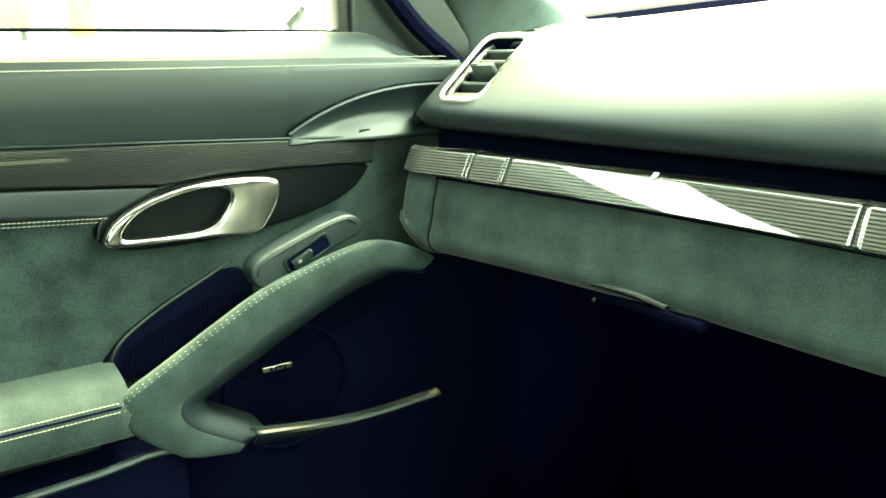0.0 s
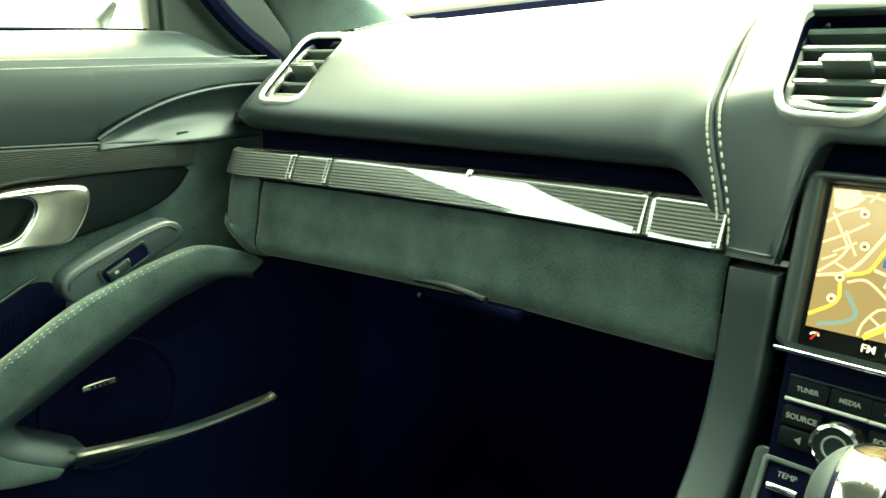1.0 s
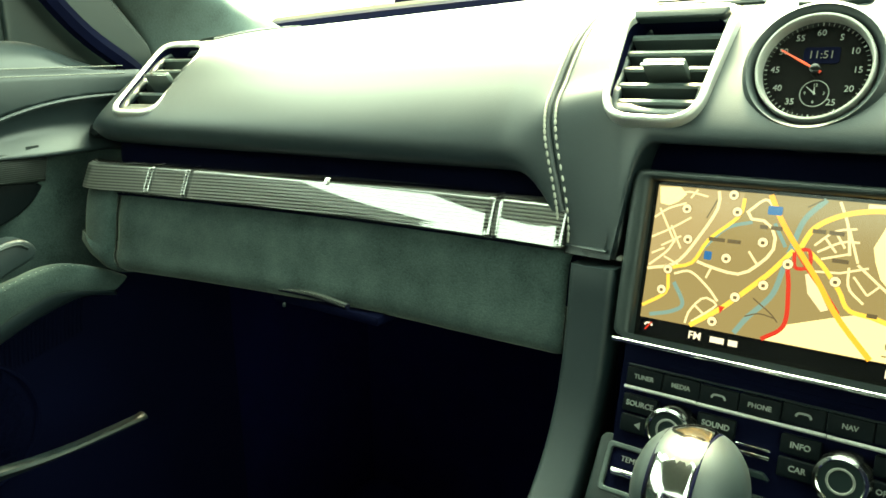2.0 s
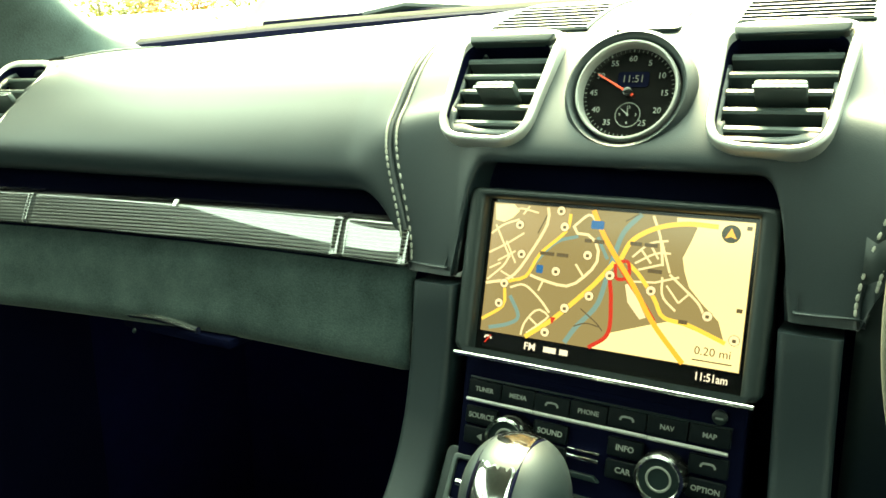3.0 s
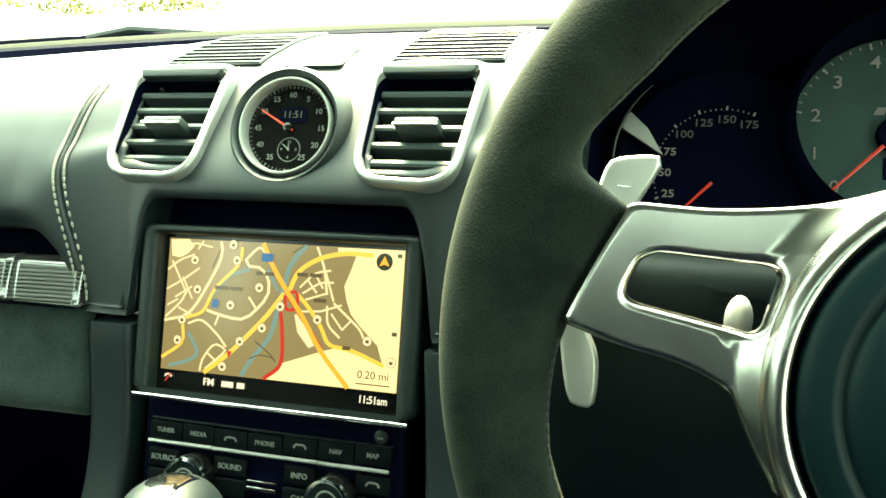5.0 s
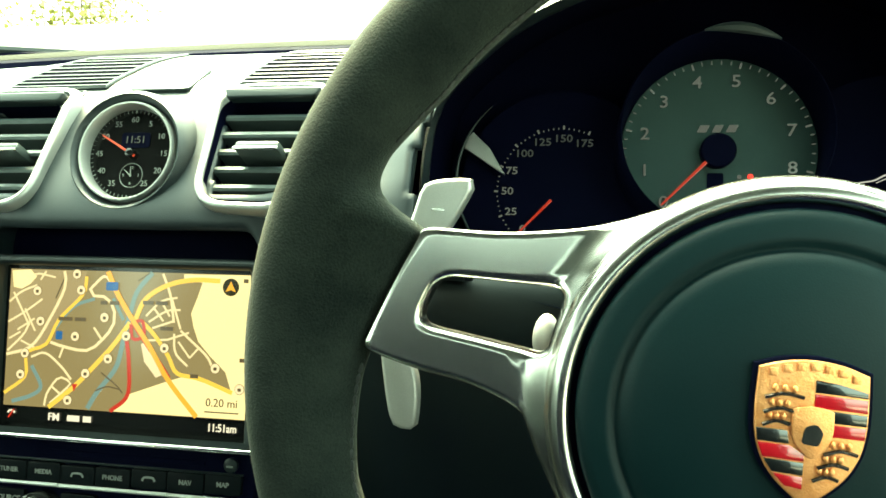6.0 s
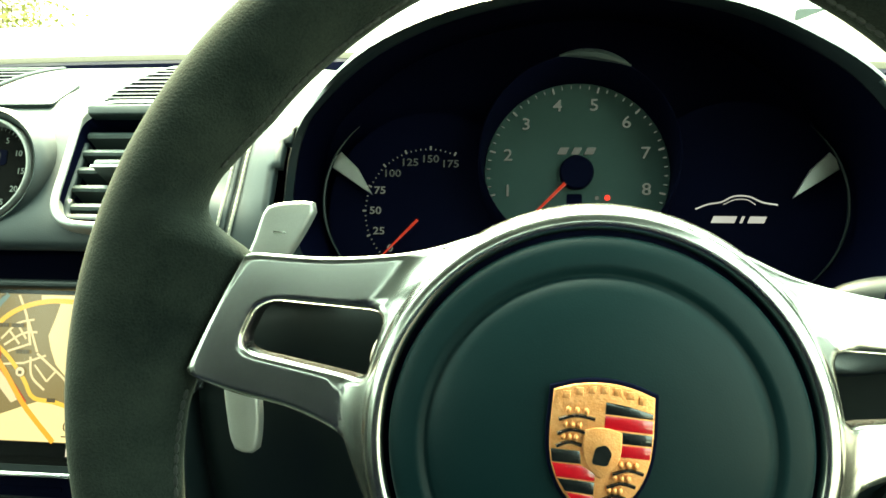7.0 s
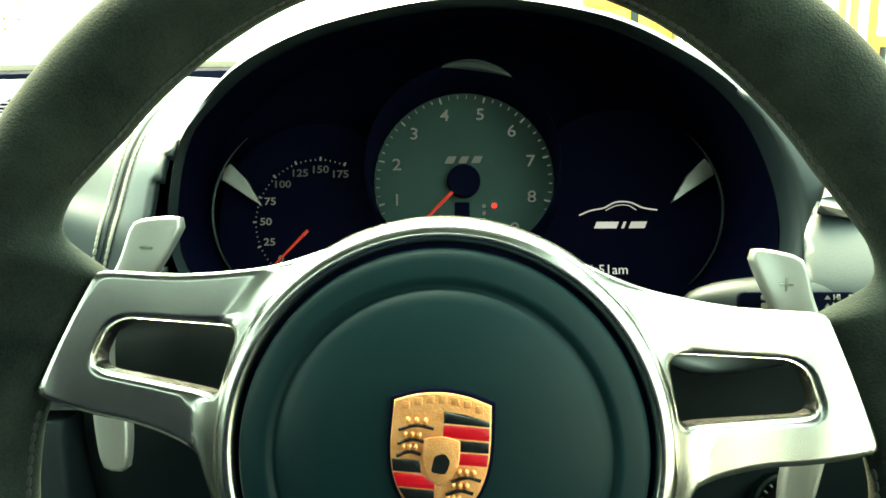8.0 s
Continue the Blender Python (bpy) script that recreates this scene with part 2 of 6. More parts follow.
# the strong blue in BLACK and CARPET carries the navy cast of deep shade
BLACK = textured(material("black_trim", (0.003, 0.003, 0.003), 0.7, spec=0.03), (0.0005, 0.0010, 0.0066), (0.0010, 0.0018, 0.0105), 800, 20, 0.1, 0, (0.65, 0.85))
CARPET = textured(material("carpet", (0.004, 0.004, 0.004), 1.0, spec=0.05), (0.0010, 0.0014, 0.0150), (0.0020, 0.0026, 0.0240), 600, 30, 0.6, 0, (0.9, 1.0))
GLOSS = textured(material("gloss_black", (0.004, 0.004, 0.004), 0.12, spec=0.4), (0.003, 0.003, 0.003), (0.005, 0.005, 0.005), 300, 10, 0.0, 0, (0.12, 0.22))
METAL = textured(material("brushed_metal", (0.5, 0.49, 0.46), 0.25, 1.0), (0.50, 0.49, 0.465), (0.55, 0.54, 0.505), 2500, 30, 0.0, 0, (0.18, 0.27), 0.0002)
SILVER = textured(material("silver_paint", (0.24, 0.24, 0.225), 0.4, 0.7), (0.40, 0.40, 0.385), (0.50, 0.50, 0.48), 1800, 24, 0.04, 0, (0.34, 0.46), 0.0002)
CHROME = textured(material("chrome", (0.7, 0.7, 0.68), 0.1, 1.0), (0.62, 0.62, 0.60), (0.74, 0.74, 0.72), 600, 20, 0.0, 0, (0.06, 0.16))
THREAD = textured(material("thread", (0.3, 0.3, 0.26), 0.8), (0.20, 0.195, 0.17), (0.30, 0.295, 0.26), 1200, 60, 0.2, 0, (0.7, 0.9))
CARBON = ribbed(material("carbon_trim", (0.02, 0.02, 0.02), 0.35, coat=1.0), (0.003, 0.003, 0.003), (0.08, 0.082, 0.074), "Z", 0.0027)
CARBON_DOOR = ribbed(material("carbon_door", (0.02, 0.02, 0.02), 0.5, spec=0.15, coat=0.08), (0.002, 0.003, 0.003), (0.011, 0.015, 0.014), "Y", 0.0020)
GOLD = textured(material("gold", (0.7, 0.42, 0.12), 0.3, 0.75), (0.80, 0.28, 0.085), (0.95, 0.43, 0.19), 1500, 260, 0.25, 0, (0.34, 0.48))
RED = textured(material("red_enamel", (0.4, 0.01, 0.02), 0.2, coat=0.4), (0.42, 0.003, 0.010), (0.55, 0.006, 0.016), 800, 40, 0.0, 0, (0.2, 0.3))
ENAMEL = textured(material("black_enamel", (0.006, 0.007, 0.007), 0.25, coat=0.3), (0.004, 0.005, 0.005), (0.008, 0.009, 0.009), 800, 40, 0.0, 0, (0.2, 0.3))
HEADLINER = textured(material("headliner", (0.05, 0.05, 0.045), 0.95, spec=0.1), (0.0405, 0.0555, 0.0555), (0.0732, 0.0990, 0.0990), 500, 26, 0.4, 0, (0.9, 1.0))
DIAL = textured(material("dial_grey", (0.08, 0.085, 0.08), 0.5, spec=0.10), (0.022, 0.047, 0.045), (0.029, 0.058, 0.055), 1200, 30, 0.0, 0, (0.42, 0.55))
PRINT = textured(material("white_print", (0.3, 0.3, 0.28), 0.6), (0.13, 0.14, 0.13), (0.18, 0.19, 0.175), 900, 60, 0.0, 0, (0.5, 0.7))
AIRBAG = textured(material("airbag_skin", (0.01, 0.01, 0.01), 0.5, spec=0.11), (0.0013, 0.0108, 0.0130), (0.0024, 0.0142, 0.0164), 1500, 18, 0.04, 1500, (0.42, 0.5))
GREY_SATIN = textured(material("grey_satin", (0.05, 0.05, 0.05), 0.35, spec=0.5), (0.0300, 0.0420, 0.0420), (0.0413, 0.0570, 0.0570), 1500, 30, 0.05, 0, (0.3, 0.42))
GROUND = textured(material("asphalt", (0.3, 0.29, 0.27), 0.9), (0.24, 0.235, 0.22), (0.34, 0.33, 0.30), 60, 0.6, 0.3, 0, (0.8, 0.95), 0.004)
WHITE_PAINT = textured(material("white_paint", (0.78, 0.77, 0.72), 0.25, coat=0.8), (0.74, 0.73, 0.68), (0.8, 0.79, 0.75), 400, 2, 0.0, 0, (0.2, 0.3))
MATT_GREY = textured(material("matt_grey", (0.03, 0.03, 0.03), 0.95, spec=0.08), (0.020, 0.022, 0.018), (0.032, 0.034, 0.028), 400, 12, 0.2, 0, (0.85, 1.0))

# ---- the shell of the cabin ----
I4 = Matrix.Identity(4)


def structure(name, bm, mat, label, category):
    return single(name, bm, mat, I4, label, category, kind="structure")


structure("floor", box(-0.75, 0.75, -0.62, 1.02, 0.02, 0.06), CARPET, "black carpeted car floor with the navy of deep shade in its colour", "floor")
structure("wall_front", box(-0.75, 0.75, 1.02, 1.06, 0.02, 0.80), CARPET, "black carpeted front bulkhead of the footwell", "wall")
# unseen wall without a rear window, added to keep light off the spokes
structure("wall_rear", box(-0.75, 0.75, -0.66, -0.62, 0.02, 1.06), BLACK, "unseen plain dark wall closing the rear of the cabin against light", "wall")
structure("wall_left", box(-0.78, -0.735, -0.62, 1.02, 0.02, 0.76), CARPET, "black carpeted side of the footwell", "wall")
# unseen side wall and low door block, sized by the light they let through
structure("wall_right", box(0.74, 0.78, 0.42, 1.02, 0.02, 0.80), BLACK, "unseen plain dark wall blocking light from the driver's side", "wall")
structure("door_2", box(0.70, 0.78, -0.62, 0.42, 0.02, 0.60, 0.015), PLASTIC, "unseen dark door block beside the driver, kept low to let light in", "door")


# roof out of view; its front and side edges set how much sky comes in
def roof_at(u, v):
    x = -0.60 + 1.20 * u
    y = -0.64 + 1.06 * v
    return Vector((x, y, 1.14 - 0.07 * (x / 0.60) ** 2 - 0.05 * max(0.0, v - 0.7) ** 2 * 8))


thicken(structure("ceiling", grid(roof_at, 14, 14), HEADLINER, "pale grey fabric headlining of the roof", "ceiling"), 0.02, 1.0)

# ---- dashboard ----
A_PROF = [(0.600, 0.708), (0.556, 0.706), (0.538, 0.716), (0.538, 0.734), (0.576, 0.766), (0.624, 0.795), (0.70, 0.812), (0.81, 0.822), (0.99, 0.826)]
B_PROF = [(0.640, 0.704), (0.614, 0.702), (0.601, 0.712), (0.603, 0.732), (0.622, 0.764), (0.654, 0.797), (0.71, 0.823), (0.80, 0.840), (0.99, 0.848)]
C_PROF = [(0.660, 0.731), (0.619, 0.728), (0.610, 0.733), (0.616, 0.748), (0.636, 0.774), (0.664, 0.804), (0.70, 0.824), (0.80, 0.845), (0.99, 0.850)]


LEG = [(0.640, 0.6490), (0.6010, 0.6495), (0.5995, 0.6600)]


def ease(t):
    t = min(1.0, max(0.0, t))
    return t * t * (3 - 2 * t)


def dash_profile(x):
    """The dashboard's section (y, z) at x, from the lip's underside to the windscreen. Beside the screen the face runs down into two legs."""
    a = abs(x)
    if a > 0.2:
        k = min(1.0, (a - 0.2) / 0.4)
        pts = [Vector(p).lerp(Vector(q), k) for p, q in zip(B_PROF, A_PROF)]
    else:
        k = ease((a - 0.12) / 0.07)
        pts = [Vector(p).lerp(Vector(q), k) for p, q in zip(C_PROF, B_PROF)]
    if x > 0.166:
        # the face stands steeper where it swells towards the instruments
        swell = ease((x - 0.166) / 0.03) * (1 - ease((x - 0.30) / 0.15))
        pts[4].x -= 0.009 * swell
        pts[5].x -= 0.018 * swell
        pts[6].x -= 0.012 * swell
    if a < 0.200:
        leg = min(1.0, max(0.0, (a - 0.084) / 0.0245)) ** 3 if a < 0.15 else min(1.0, max(0.0, (0.200 - a) / 0.0355)) ** 2.5
        for n, p in enumerate(LEG):
            pts[n] = pts[n].lerp(Vector(p), leg)
    if a > 0.62:
        e = ((a - 0.62) / 0.07) ** 2
        pts = [Vector((p.x + 0.030 * e, p.y - 0.020 * e * (1 if i > 2 else 0.0))) for i, p in enumerate(pts)]
    return pts


def dash_at(x, s):
    pts = dash_profile(x)
    f = s * (len(pts) - 1)
    i = min(int(f), len(pts) - 2)
    t = f - i
    b, c = pts[i], pts[i + 1]
    a = pts[i - 1] if i else b * 2 - c
    e = pts[i + 2] if i + 2 < len(pts) else c * 2 - b
    q = 0.5 * ((2 * b) + (c - a) * t + (2 * a - 5 * b + 4 * c - e) * t * t + (3 * b - a - 3 * c + e) * t ** 3)
    crease = 0.0016 * math.exp(-((abs(x) - 0.1643) / 0.0016) ** 2)
    waist = 0.020 * ease((0.758 - q.y) / 0.098)
    a = abs(x)
    if a > 0.1085:
        waist *= min(1.0, (a - 0.1085) / 0.0558) if a < 0.1643 else max(0.0, 1 - (a - 0.1643) / 0.05)
        x -= math.copysign(waist, x)
    return Vector((x, q.x + crease * 0.7, q.y - crease * 0.7))


VENTS = [
    # centre, right, up, width, height, slats
    ((-0.0905, 0.639, 0.774), (1, 0.02, 0), (0, 0.588, 0.809), 0.076, 0.088),
    ((0.0905, 0.639, 0.774), (1, -0.02, 0), (0, 0.588, 0.809), 0.076, 0.088),
    ((-0.5924, 0.5866, 0.7662), (0.970, 0.240, 0), (-0.31, 0.74, 0.60), 0.062, 0.112),
    ((0.6005, 0.588, 0.760), (0.970, -0.240, 0), (0.31, 0.74, 0.60), 0.060, 0.106),
]
VENT_FRAMES = [axes_frame(c, r, u) @ Matrix.Translation((0, 0, 0.0065 if abs(c[0]) < 0.2 else 0.003)) for c, r, u, w, h in VENTS]


def in_vent(p):
    for m, (c, r, u, w, h) in zip(VENT_FRAMES, VENTS):
        q = m.inverted() @ p
        f = (q.y + h / 2) / h
        right = 0.0225 + 0.0105 * f if abs(c[0]) < 0.2 else w / 2 - 0.007
        left = -0.0270 - 0.0065 * f if abs(c[0]) < 0.2 else -w / 2 + 0.011
        if left < q.x < right and -h / 2 + 0.013 < q.y < h / 2 - 0.007 and abs(q.z) < 0.03:
            return True
    return False


def cluster_edge(p):
    """Below 1 inside the opening of the instruments."""
    outer = 0.166 + 0.022 * ease((p.z - 0.750) / 0.035)
    return ((p.x - 0.368) / (0.179 if p.x < 0.368 else outer)) ** 2 + ((p.z - 0.766) / 0.109) ** 2


def in_cluster(p):
    return cluster_edge(p) < 1 and p.y < 0.76


CLOCK = face_frame((0.0014, 0.629, 0.7762), 21) @ Matrix.Scale(0.955, 4)


def in_clock(p):
    q = CLOCK.inverted() @ p
    return math.hypot(q.x, q.y) < 0.0375 and abs(q.z) < 0.025


dashboard = thing("dashboard", I4, "black leather car dashboard with pale twin stitching", "dashboard")


def pad(name, x0, x1, nx, label):
    bm = grid(lambda u, v: dash_at(x0 + (x1 - x0) * u, v), nx, 72, lambda p: in_vent(p) or in_cluster(p) or in_clock(p))
    for v in bm.verts:
        if v.is_boundary and v.co.y < 0.70 and 0.40 < v.co.x < 0.60 and cluster_edge(v.co) < 1.5:
            for k in range(4):
                f = cluster_edge(v.co) ** -0.5
                v.co.x, v.co.z = 0.368 + (v.co.x - 0.368) * f, 0.766 + (v.co.z - 0.766) * f
    for v in bm.verts:
        q = CLOCK.inverted() @ v.co
        if v.is_boundary and math.hypot(q.x, q.y) < 0.046 and abs(q.z) < 0.03:
            f = 0.0380 / math.hypot(q.x, q.y)
            v.co = CLOCK @ Vector((q.x * f, q.y * f, q.z))
    ob = part(name, bm, LEATHER, dashboard, label, 60)
    thicken(ob, 0.006)
    return ob


pad("upper_pad", -0.69, -0.1643, 150, "smooth black leather pad over the glovebox")
pad("center_pod", -0.1643, 0.1643, 120, "black leather pod with two vents and a clock")
pad("upper_pad", 0.1643, 0.69, 130, "black leather pad round the instruments")

# twin stitching
for sx in (-1, 1):
    x = sx * 0.1643
    for dx in (-0.0040, 0.0040):
        stitches(lambda t: dash_at(x + dx, 0.24 + 0.41 * t) + Vector((0, -0.0006, 0.0003)), 40, 0.0042, 0.0010, THREAD, dashboard)


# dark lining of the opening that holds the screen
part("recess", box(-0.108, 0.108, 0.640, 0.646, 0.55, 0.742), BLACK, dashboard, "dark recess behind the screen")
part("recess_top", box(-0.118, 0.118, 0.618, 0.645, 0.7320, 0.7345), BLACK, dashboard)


def strip_y(x):
    s = max(0.0, (abs(x) - 0.15) / 0.51)
    return 0.606 - 0.087 * s ** 1.6 + 0.016 * max(0.0, (abs(x) - 0.620) / 0.036) ** 2


# the hollow above the trim: a near-black sheet stands for its shade
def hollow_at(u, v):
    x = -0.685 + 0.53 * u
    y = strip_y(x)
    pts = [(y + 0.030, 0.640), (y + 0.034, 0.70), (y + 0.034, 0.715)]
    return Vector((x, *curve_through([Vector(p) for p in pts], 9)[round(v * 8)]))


thicken(part("hollow", grid(hollow_at, 40, 8), BLACK, dashboard, "near-black sheet standing for the shade under the leather pad"), 0.004)


def trim_piece(x0, x1, mirror=1):
    """One length of the lacquered band: a shallow bulge with rounded ends."""
    def at(u, v):
        x = x0 + (x1 - x0) * u
        k = (abs(x) - 0.14) / 0.52
        top, bot = 0.6845 + 0.006 * k, 0.6505 + 0.012 * k
        a = v * 2 - 1
        lean = 0.0126 * (1 - v) + 0.0006 * (1 - a * a) + 0.0020
        z = (top + bot) / 2 + (top - bot) / 2 * a
        return Vector((mirror * x, strip_y(x) - lean + 0.012 * max(0, abs(a) - 0.86) / 0.14, z))
    n = max(10, int(abs(x1 - x0) / 0.006))
    bm = grid(at, n, 20)
    return thicken(part("trim", bm, CARBON, dashboard, "lacquered ribbed carbon trim", 70), 0.004)


trim_piece(-0.657, -0.5560)
trim_piece(-0.5550, -0.5130)
trim_piece(-0.5120, -0.2035)
trim_piece(-0.2020, -0.1445)
# thin bright edge and the little mark on the long trim
part("trim_edge", tube([Vector((-0.655 + 0.50 * i / 40, strip_y(-0.655 + 0.50 * i / 40) - 0.003, 0.6480 + 0.012 * (0.525 - 0.51 * i / 40) / 0.52)) for i in range(41)], 0.0012, 6), BLACK, dashboard)
part("mark", moved(plate([(-0.003, -0.003), (0.002, -0.003), (0.004, 0.003), (-0.001, 0.003)], 0.001, 0.0002), Matrix.Translation((-0.362, strip_y(-0.362) - 0.0040, 0.6850)) @ face_frame((0, 0, 0), 25)), CHROME, dashboard, "small bright mark on the trim")


# suede glovebox panel below the trim
def low_edge(x):
    a = abs(x)
    return 0.573 + 0.006 * ease((a - 0.18) / 0.2) + 0.004 * (a - 0.4 if a > 0.4 else 0) / 0.2 + 0.022 * ease((a - 0.60) / 0.05)


def suede_panel(name, x0, x1, label):
    def at(u, v):
        x = x0 + (x1 - x0) * u
        y = strip_y(x)
        lo = low_edge(x)
        pts = [(y + 0.012, 0.652 + 0.012 * (abs(x) - 0.14) / 0.52), (y - 0.002, 0.650 + 0.012 * (abs(x) - 0.14) / 0.52), (y - 0.009, 0.640), (y - 0.014, 0.61), (y - 0.018, lo + 0.012), (y - 0.012, lo), (y + 0.02, lo - 0.006), (y + 0.10, lo - 0.008)]
        end = min(u, 1 - u) * abs(x1 - x0)
        tuck = 0.004 * max(0.0, 1 - end / 0.004) ** 2
        q = curve_through([Vector(p) for p in pts], 33)[round(v * 32)]
        return Vector((x, q.x + tuck, q.y))
    bm = grid(at, max(8, int(abs(x1 - x0) / 0.008)), 32)
    return thicken(part(name, bm, SUEDE, dashboard, label, 60), 0.004)


glovebox = suede_panel("glovebox_lid", -0.6045, -0.141, "dark suede glovebox lid")
suede_panel("end_panel", -0.650, -0.6060, "dark suede end panel beside the glovebox")
# latch on the lid's lower edge
part("latch", tube([Vector((-0.425 + 0.10 * t / 8, strip_y(-0.37) - 0.0225 + 0.003 * math.sin(t / 8 * 3.14), 0.5850 + 0.002 * math.sin(t / 8 * 3.14))) for t in range(9)], 0.0030, 8), CHROME, glovebox, "slim bright glovebox latch")
part("keyhole", moved(lathe([(0.0022, 0), (0.0022, 0.001), (0.0012, 0.0015)], 12, cap0=True, cap1=True), face_frame((-0.405, strip_y(-0.4) - 0.016, 0.5715), 20)), SATIN, glovebox)
# solid near-black block standing for the shaded recess below the latch
part("latch_shade", box(-0.430, -0.300, strip_y(-0.37) - 0.014, strip_y(-0.37) + 0.02, 0.5690, 0.5780, 0.003), BLACK, glovebox)

# knee panel under the driver's side
def knee_at(u, v, x0=0.143, x1=0.430):
    x = x0 + (x1 - x0) * u
    pts = [(0.60, 0.705), (0.592, 0.690), (0.600, 0.655), (0.605, 0.60), (0.640, 0.50), (0.72, 0.40)]
    q = curve_through([Vector(p) for p in pts], 17)[round(v * 16)]
    return Vector((x, q.x + 0.012 + 0.018 * ease((x - 0.16) / 0.05), q.y))


thicken(part("knee_panel", grid(knee_at, 30, 16), PLASTIC, dashboard, "dark plastic panel under the steering column"), 0.006)
thicken(part("lower_panel", grid(lambda u, v: knee_at(u, v, 0.433, 0.693), 20, 16), PLASTIC, dashboard, "grey plastic panel round the light switch"), 0.006)


# ---- vents ----
def air_vent(m, w, h, label, corners=()):
    v = thing("air_vent", m, label, "air vent", "dashboard air vents")
    o = [Vector(p) for p in corners] if corners else [Vector((-w / 2, h / 2)), Vector((-w / 2 - 0.001, -h / 2)), Vector((w / 2 - 0.004, -h / 2)), Vector((w / 2 + 0.001, h / 2))]
    outer = round_corners(o, 0.020, 8)
    inner = [p + Vector((0, -0.003 if p.y > 0 else 0.001)) for p in inset(outer, 0.0058)]
    if corners:
        # the surround runs up round the thumb wheel and leans back with the pad
        tall = [p + Vector((0, 0.012)) if p.y > 0 else p for p in o]
        edge = round_corners(tall, 0.024, 10)
        frame_ring = ring_plate(edge, inset(edge, 0.0055), 0.014, 0.0028, 0.0045)
        for q in frame_ring.verts:
            over = max(0.0, q.co.y - (h / 2 - 0.012))
            q.co.z -= 0.30 * over + 9.0 * over * over
    else:
        frame_ring = ring_plate(outer, inner, 0.012, 0.0032, 0.0045)
    part("surround", frame_ring, SILVER, v, "satin silver surround")
    well = bmesh.new()
    loops(well, [lift(inner, 0.002), lift(inset(inner, 0.002), -0.045)], cap1=True)
    part("duct", well, BLACK, v, "black duct")
    n = 5
    for i in range(n):
        y = -h / 2 + 0.013 + (h - 0.024) * (i + 0.30) / n
        f = (y + h / 2) / h
        x0, x1 = o[1].x + (o[0].x - o[1].x) * f + 0.0082, o[2].x + (o[3].x - o[2].x) * f - 0.0082
        bm = bmesh.new()
        sect = [(-0.0016, 0.0), (-0.0002, -0.016), (0.0014, -0.0165), (0.0040, -0.0040), (0.0028, 0.0), (0.0, 0.0010)]
        loops(bm, [[Vector((x, y + a + b * 0.12, b - 0.0035)) for a, b in sect] for x in (x0, x1)], cap0=True, cap1=True)
        part("slat", bm, GREY_SATIN, v)
    if corners:
        part("top_bar", plate(round_corners([(o[0].x + 0.010, h / 2 - 0.010), (o[3].x - 0.010, h / 2 - 0.010), (o[3].x - 0.007, h / 2 - 0.002), (o[0].x + 0.007, h / 2 - 0.002)], 0.003), 0.006, 0.0015, 0.0058), SATIN, v, "dark bar over the slats")
    tab = box(-0.0145, 0.0145, -0.0034, 0.0030, -0.012, 0.0085, 0.0020)
    part("tab", moved(tab, pose(0.001, -0.003, 0)), GREY_SATIN, v, "adjusting tab with a bright edge")
    part("tab_edge", moved(box(-0.0145, 0.0145, -0.0012, 0.0006, 0, 0.0012, 0.0003), pose(0.001, -0.0056, 0.0085)), CHROME, v)
    return v


for m, (c, r, u, w, h), text in zip(VENT_FRAMES, VENTS, (
        "dashboard air vent with silver surround beside the clock",) * 2 + ("tall slanted dashboard air vent near the door",) * 2):
    near = [(-0.0395, 0.0445), (-0.0372, -0.0438), (0.0310, -0.0462), (0.0410, 0.0435)]
    air_vent(m, w, h, text, near if abs(c[0]) < 0.2 else ())


# slatted outlets on the dashboard's top, behind the vents
def top_outlet(x0, x1, s0, s1, n, label):
    g = thing("demister_outlet", I4, label, "vent grille", "dashboard top outlets")
    part("bed", thicken_bed(x0, x1, s0, s1), BLACK, g, "black bed")
    for i in range(n):
        s = s0 + (s1 - s0) * (i + 0.5) / n
        a = [dash_at(x0 + (x1 - x0) * t / 8, s) + Vector((0, 0, 0.0014)) for t in range(9)]
        part("slat", tube(a, 0.0009, 6, up=(0, 1, 0)), SATIN, g)
    rim = [dash_at(x0 + (x1 - x0) * t / 10, s0) for t in range(11)] + [dash_at(x1, s0 + (s1 - s0) * t / 10) for t in range(1, 11)]
    rim += [dash_at(x1 - (x1 - x0) * t / 10, s1) for t in range(1, 11)] + [dash_at(x0, s1 - (s1 - s0) * t / 10) for t in range(1, 10)]
    part("rim", tube([p + Vector((0, 0, 0.001)) for p in rim], 0.0014, 6, closed=True, up=(0, 0, 1)), SATIN, g)
    return g


def thicken_bed(x0, x1, s0, s1):
    return grid(lambda u, v: dash_at(x0 + (x1 - x0) * u, s0 + (s1 - s0) * v) + Vector((0, 0, 0.0008)), 8, 12)


top_outlet(-0.121, -0.044, 0.700, 0.872, 10, "slatted demister outlet on the dashboard top")
top_outlet(0.057, 0.134, 0.700, 0.872, 10, "slatted demister outlet on the dashboard top")
top_outlet(-0.655, -0.610, 0.70, 0.86, 7, "narrow slatted side window outlet on the dashboard")
for sx in (-1, 1):
    c = dash_at(sx * 0.090, 0.680)
    g = thing("vent_wheel", axes_frame(c + Vector((0.004, 0, -0.0004)), (1, 0, 0), (0, 0.85, 0.5)), "ribbed thumb wheel of a vent in a slim silver slot", "thumb wheel", "vent thumb wheels")
    part("slot", ring_plate(rrect(0.058, 0.010, 0.004), rrect(0.052, 0.006, 0.0025), 0.004, 0.001, 0.001), PLASTIC, g)
    part("wheel", blob((0, 0, 0), (0.017, 0.0035, 0.0024), 20, 10), SATIN, g)

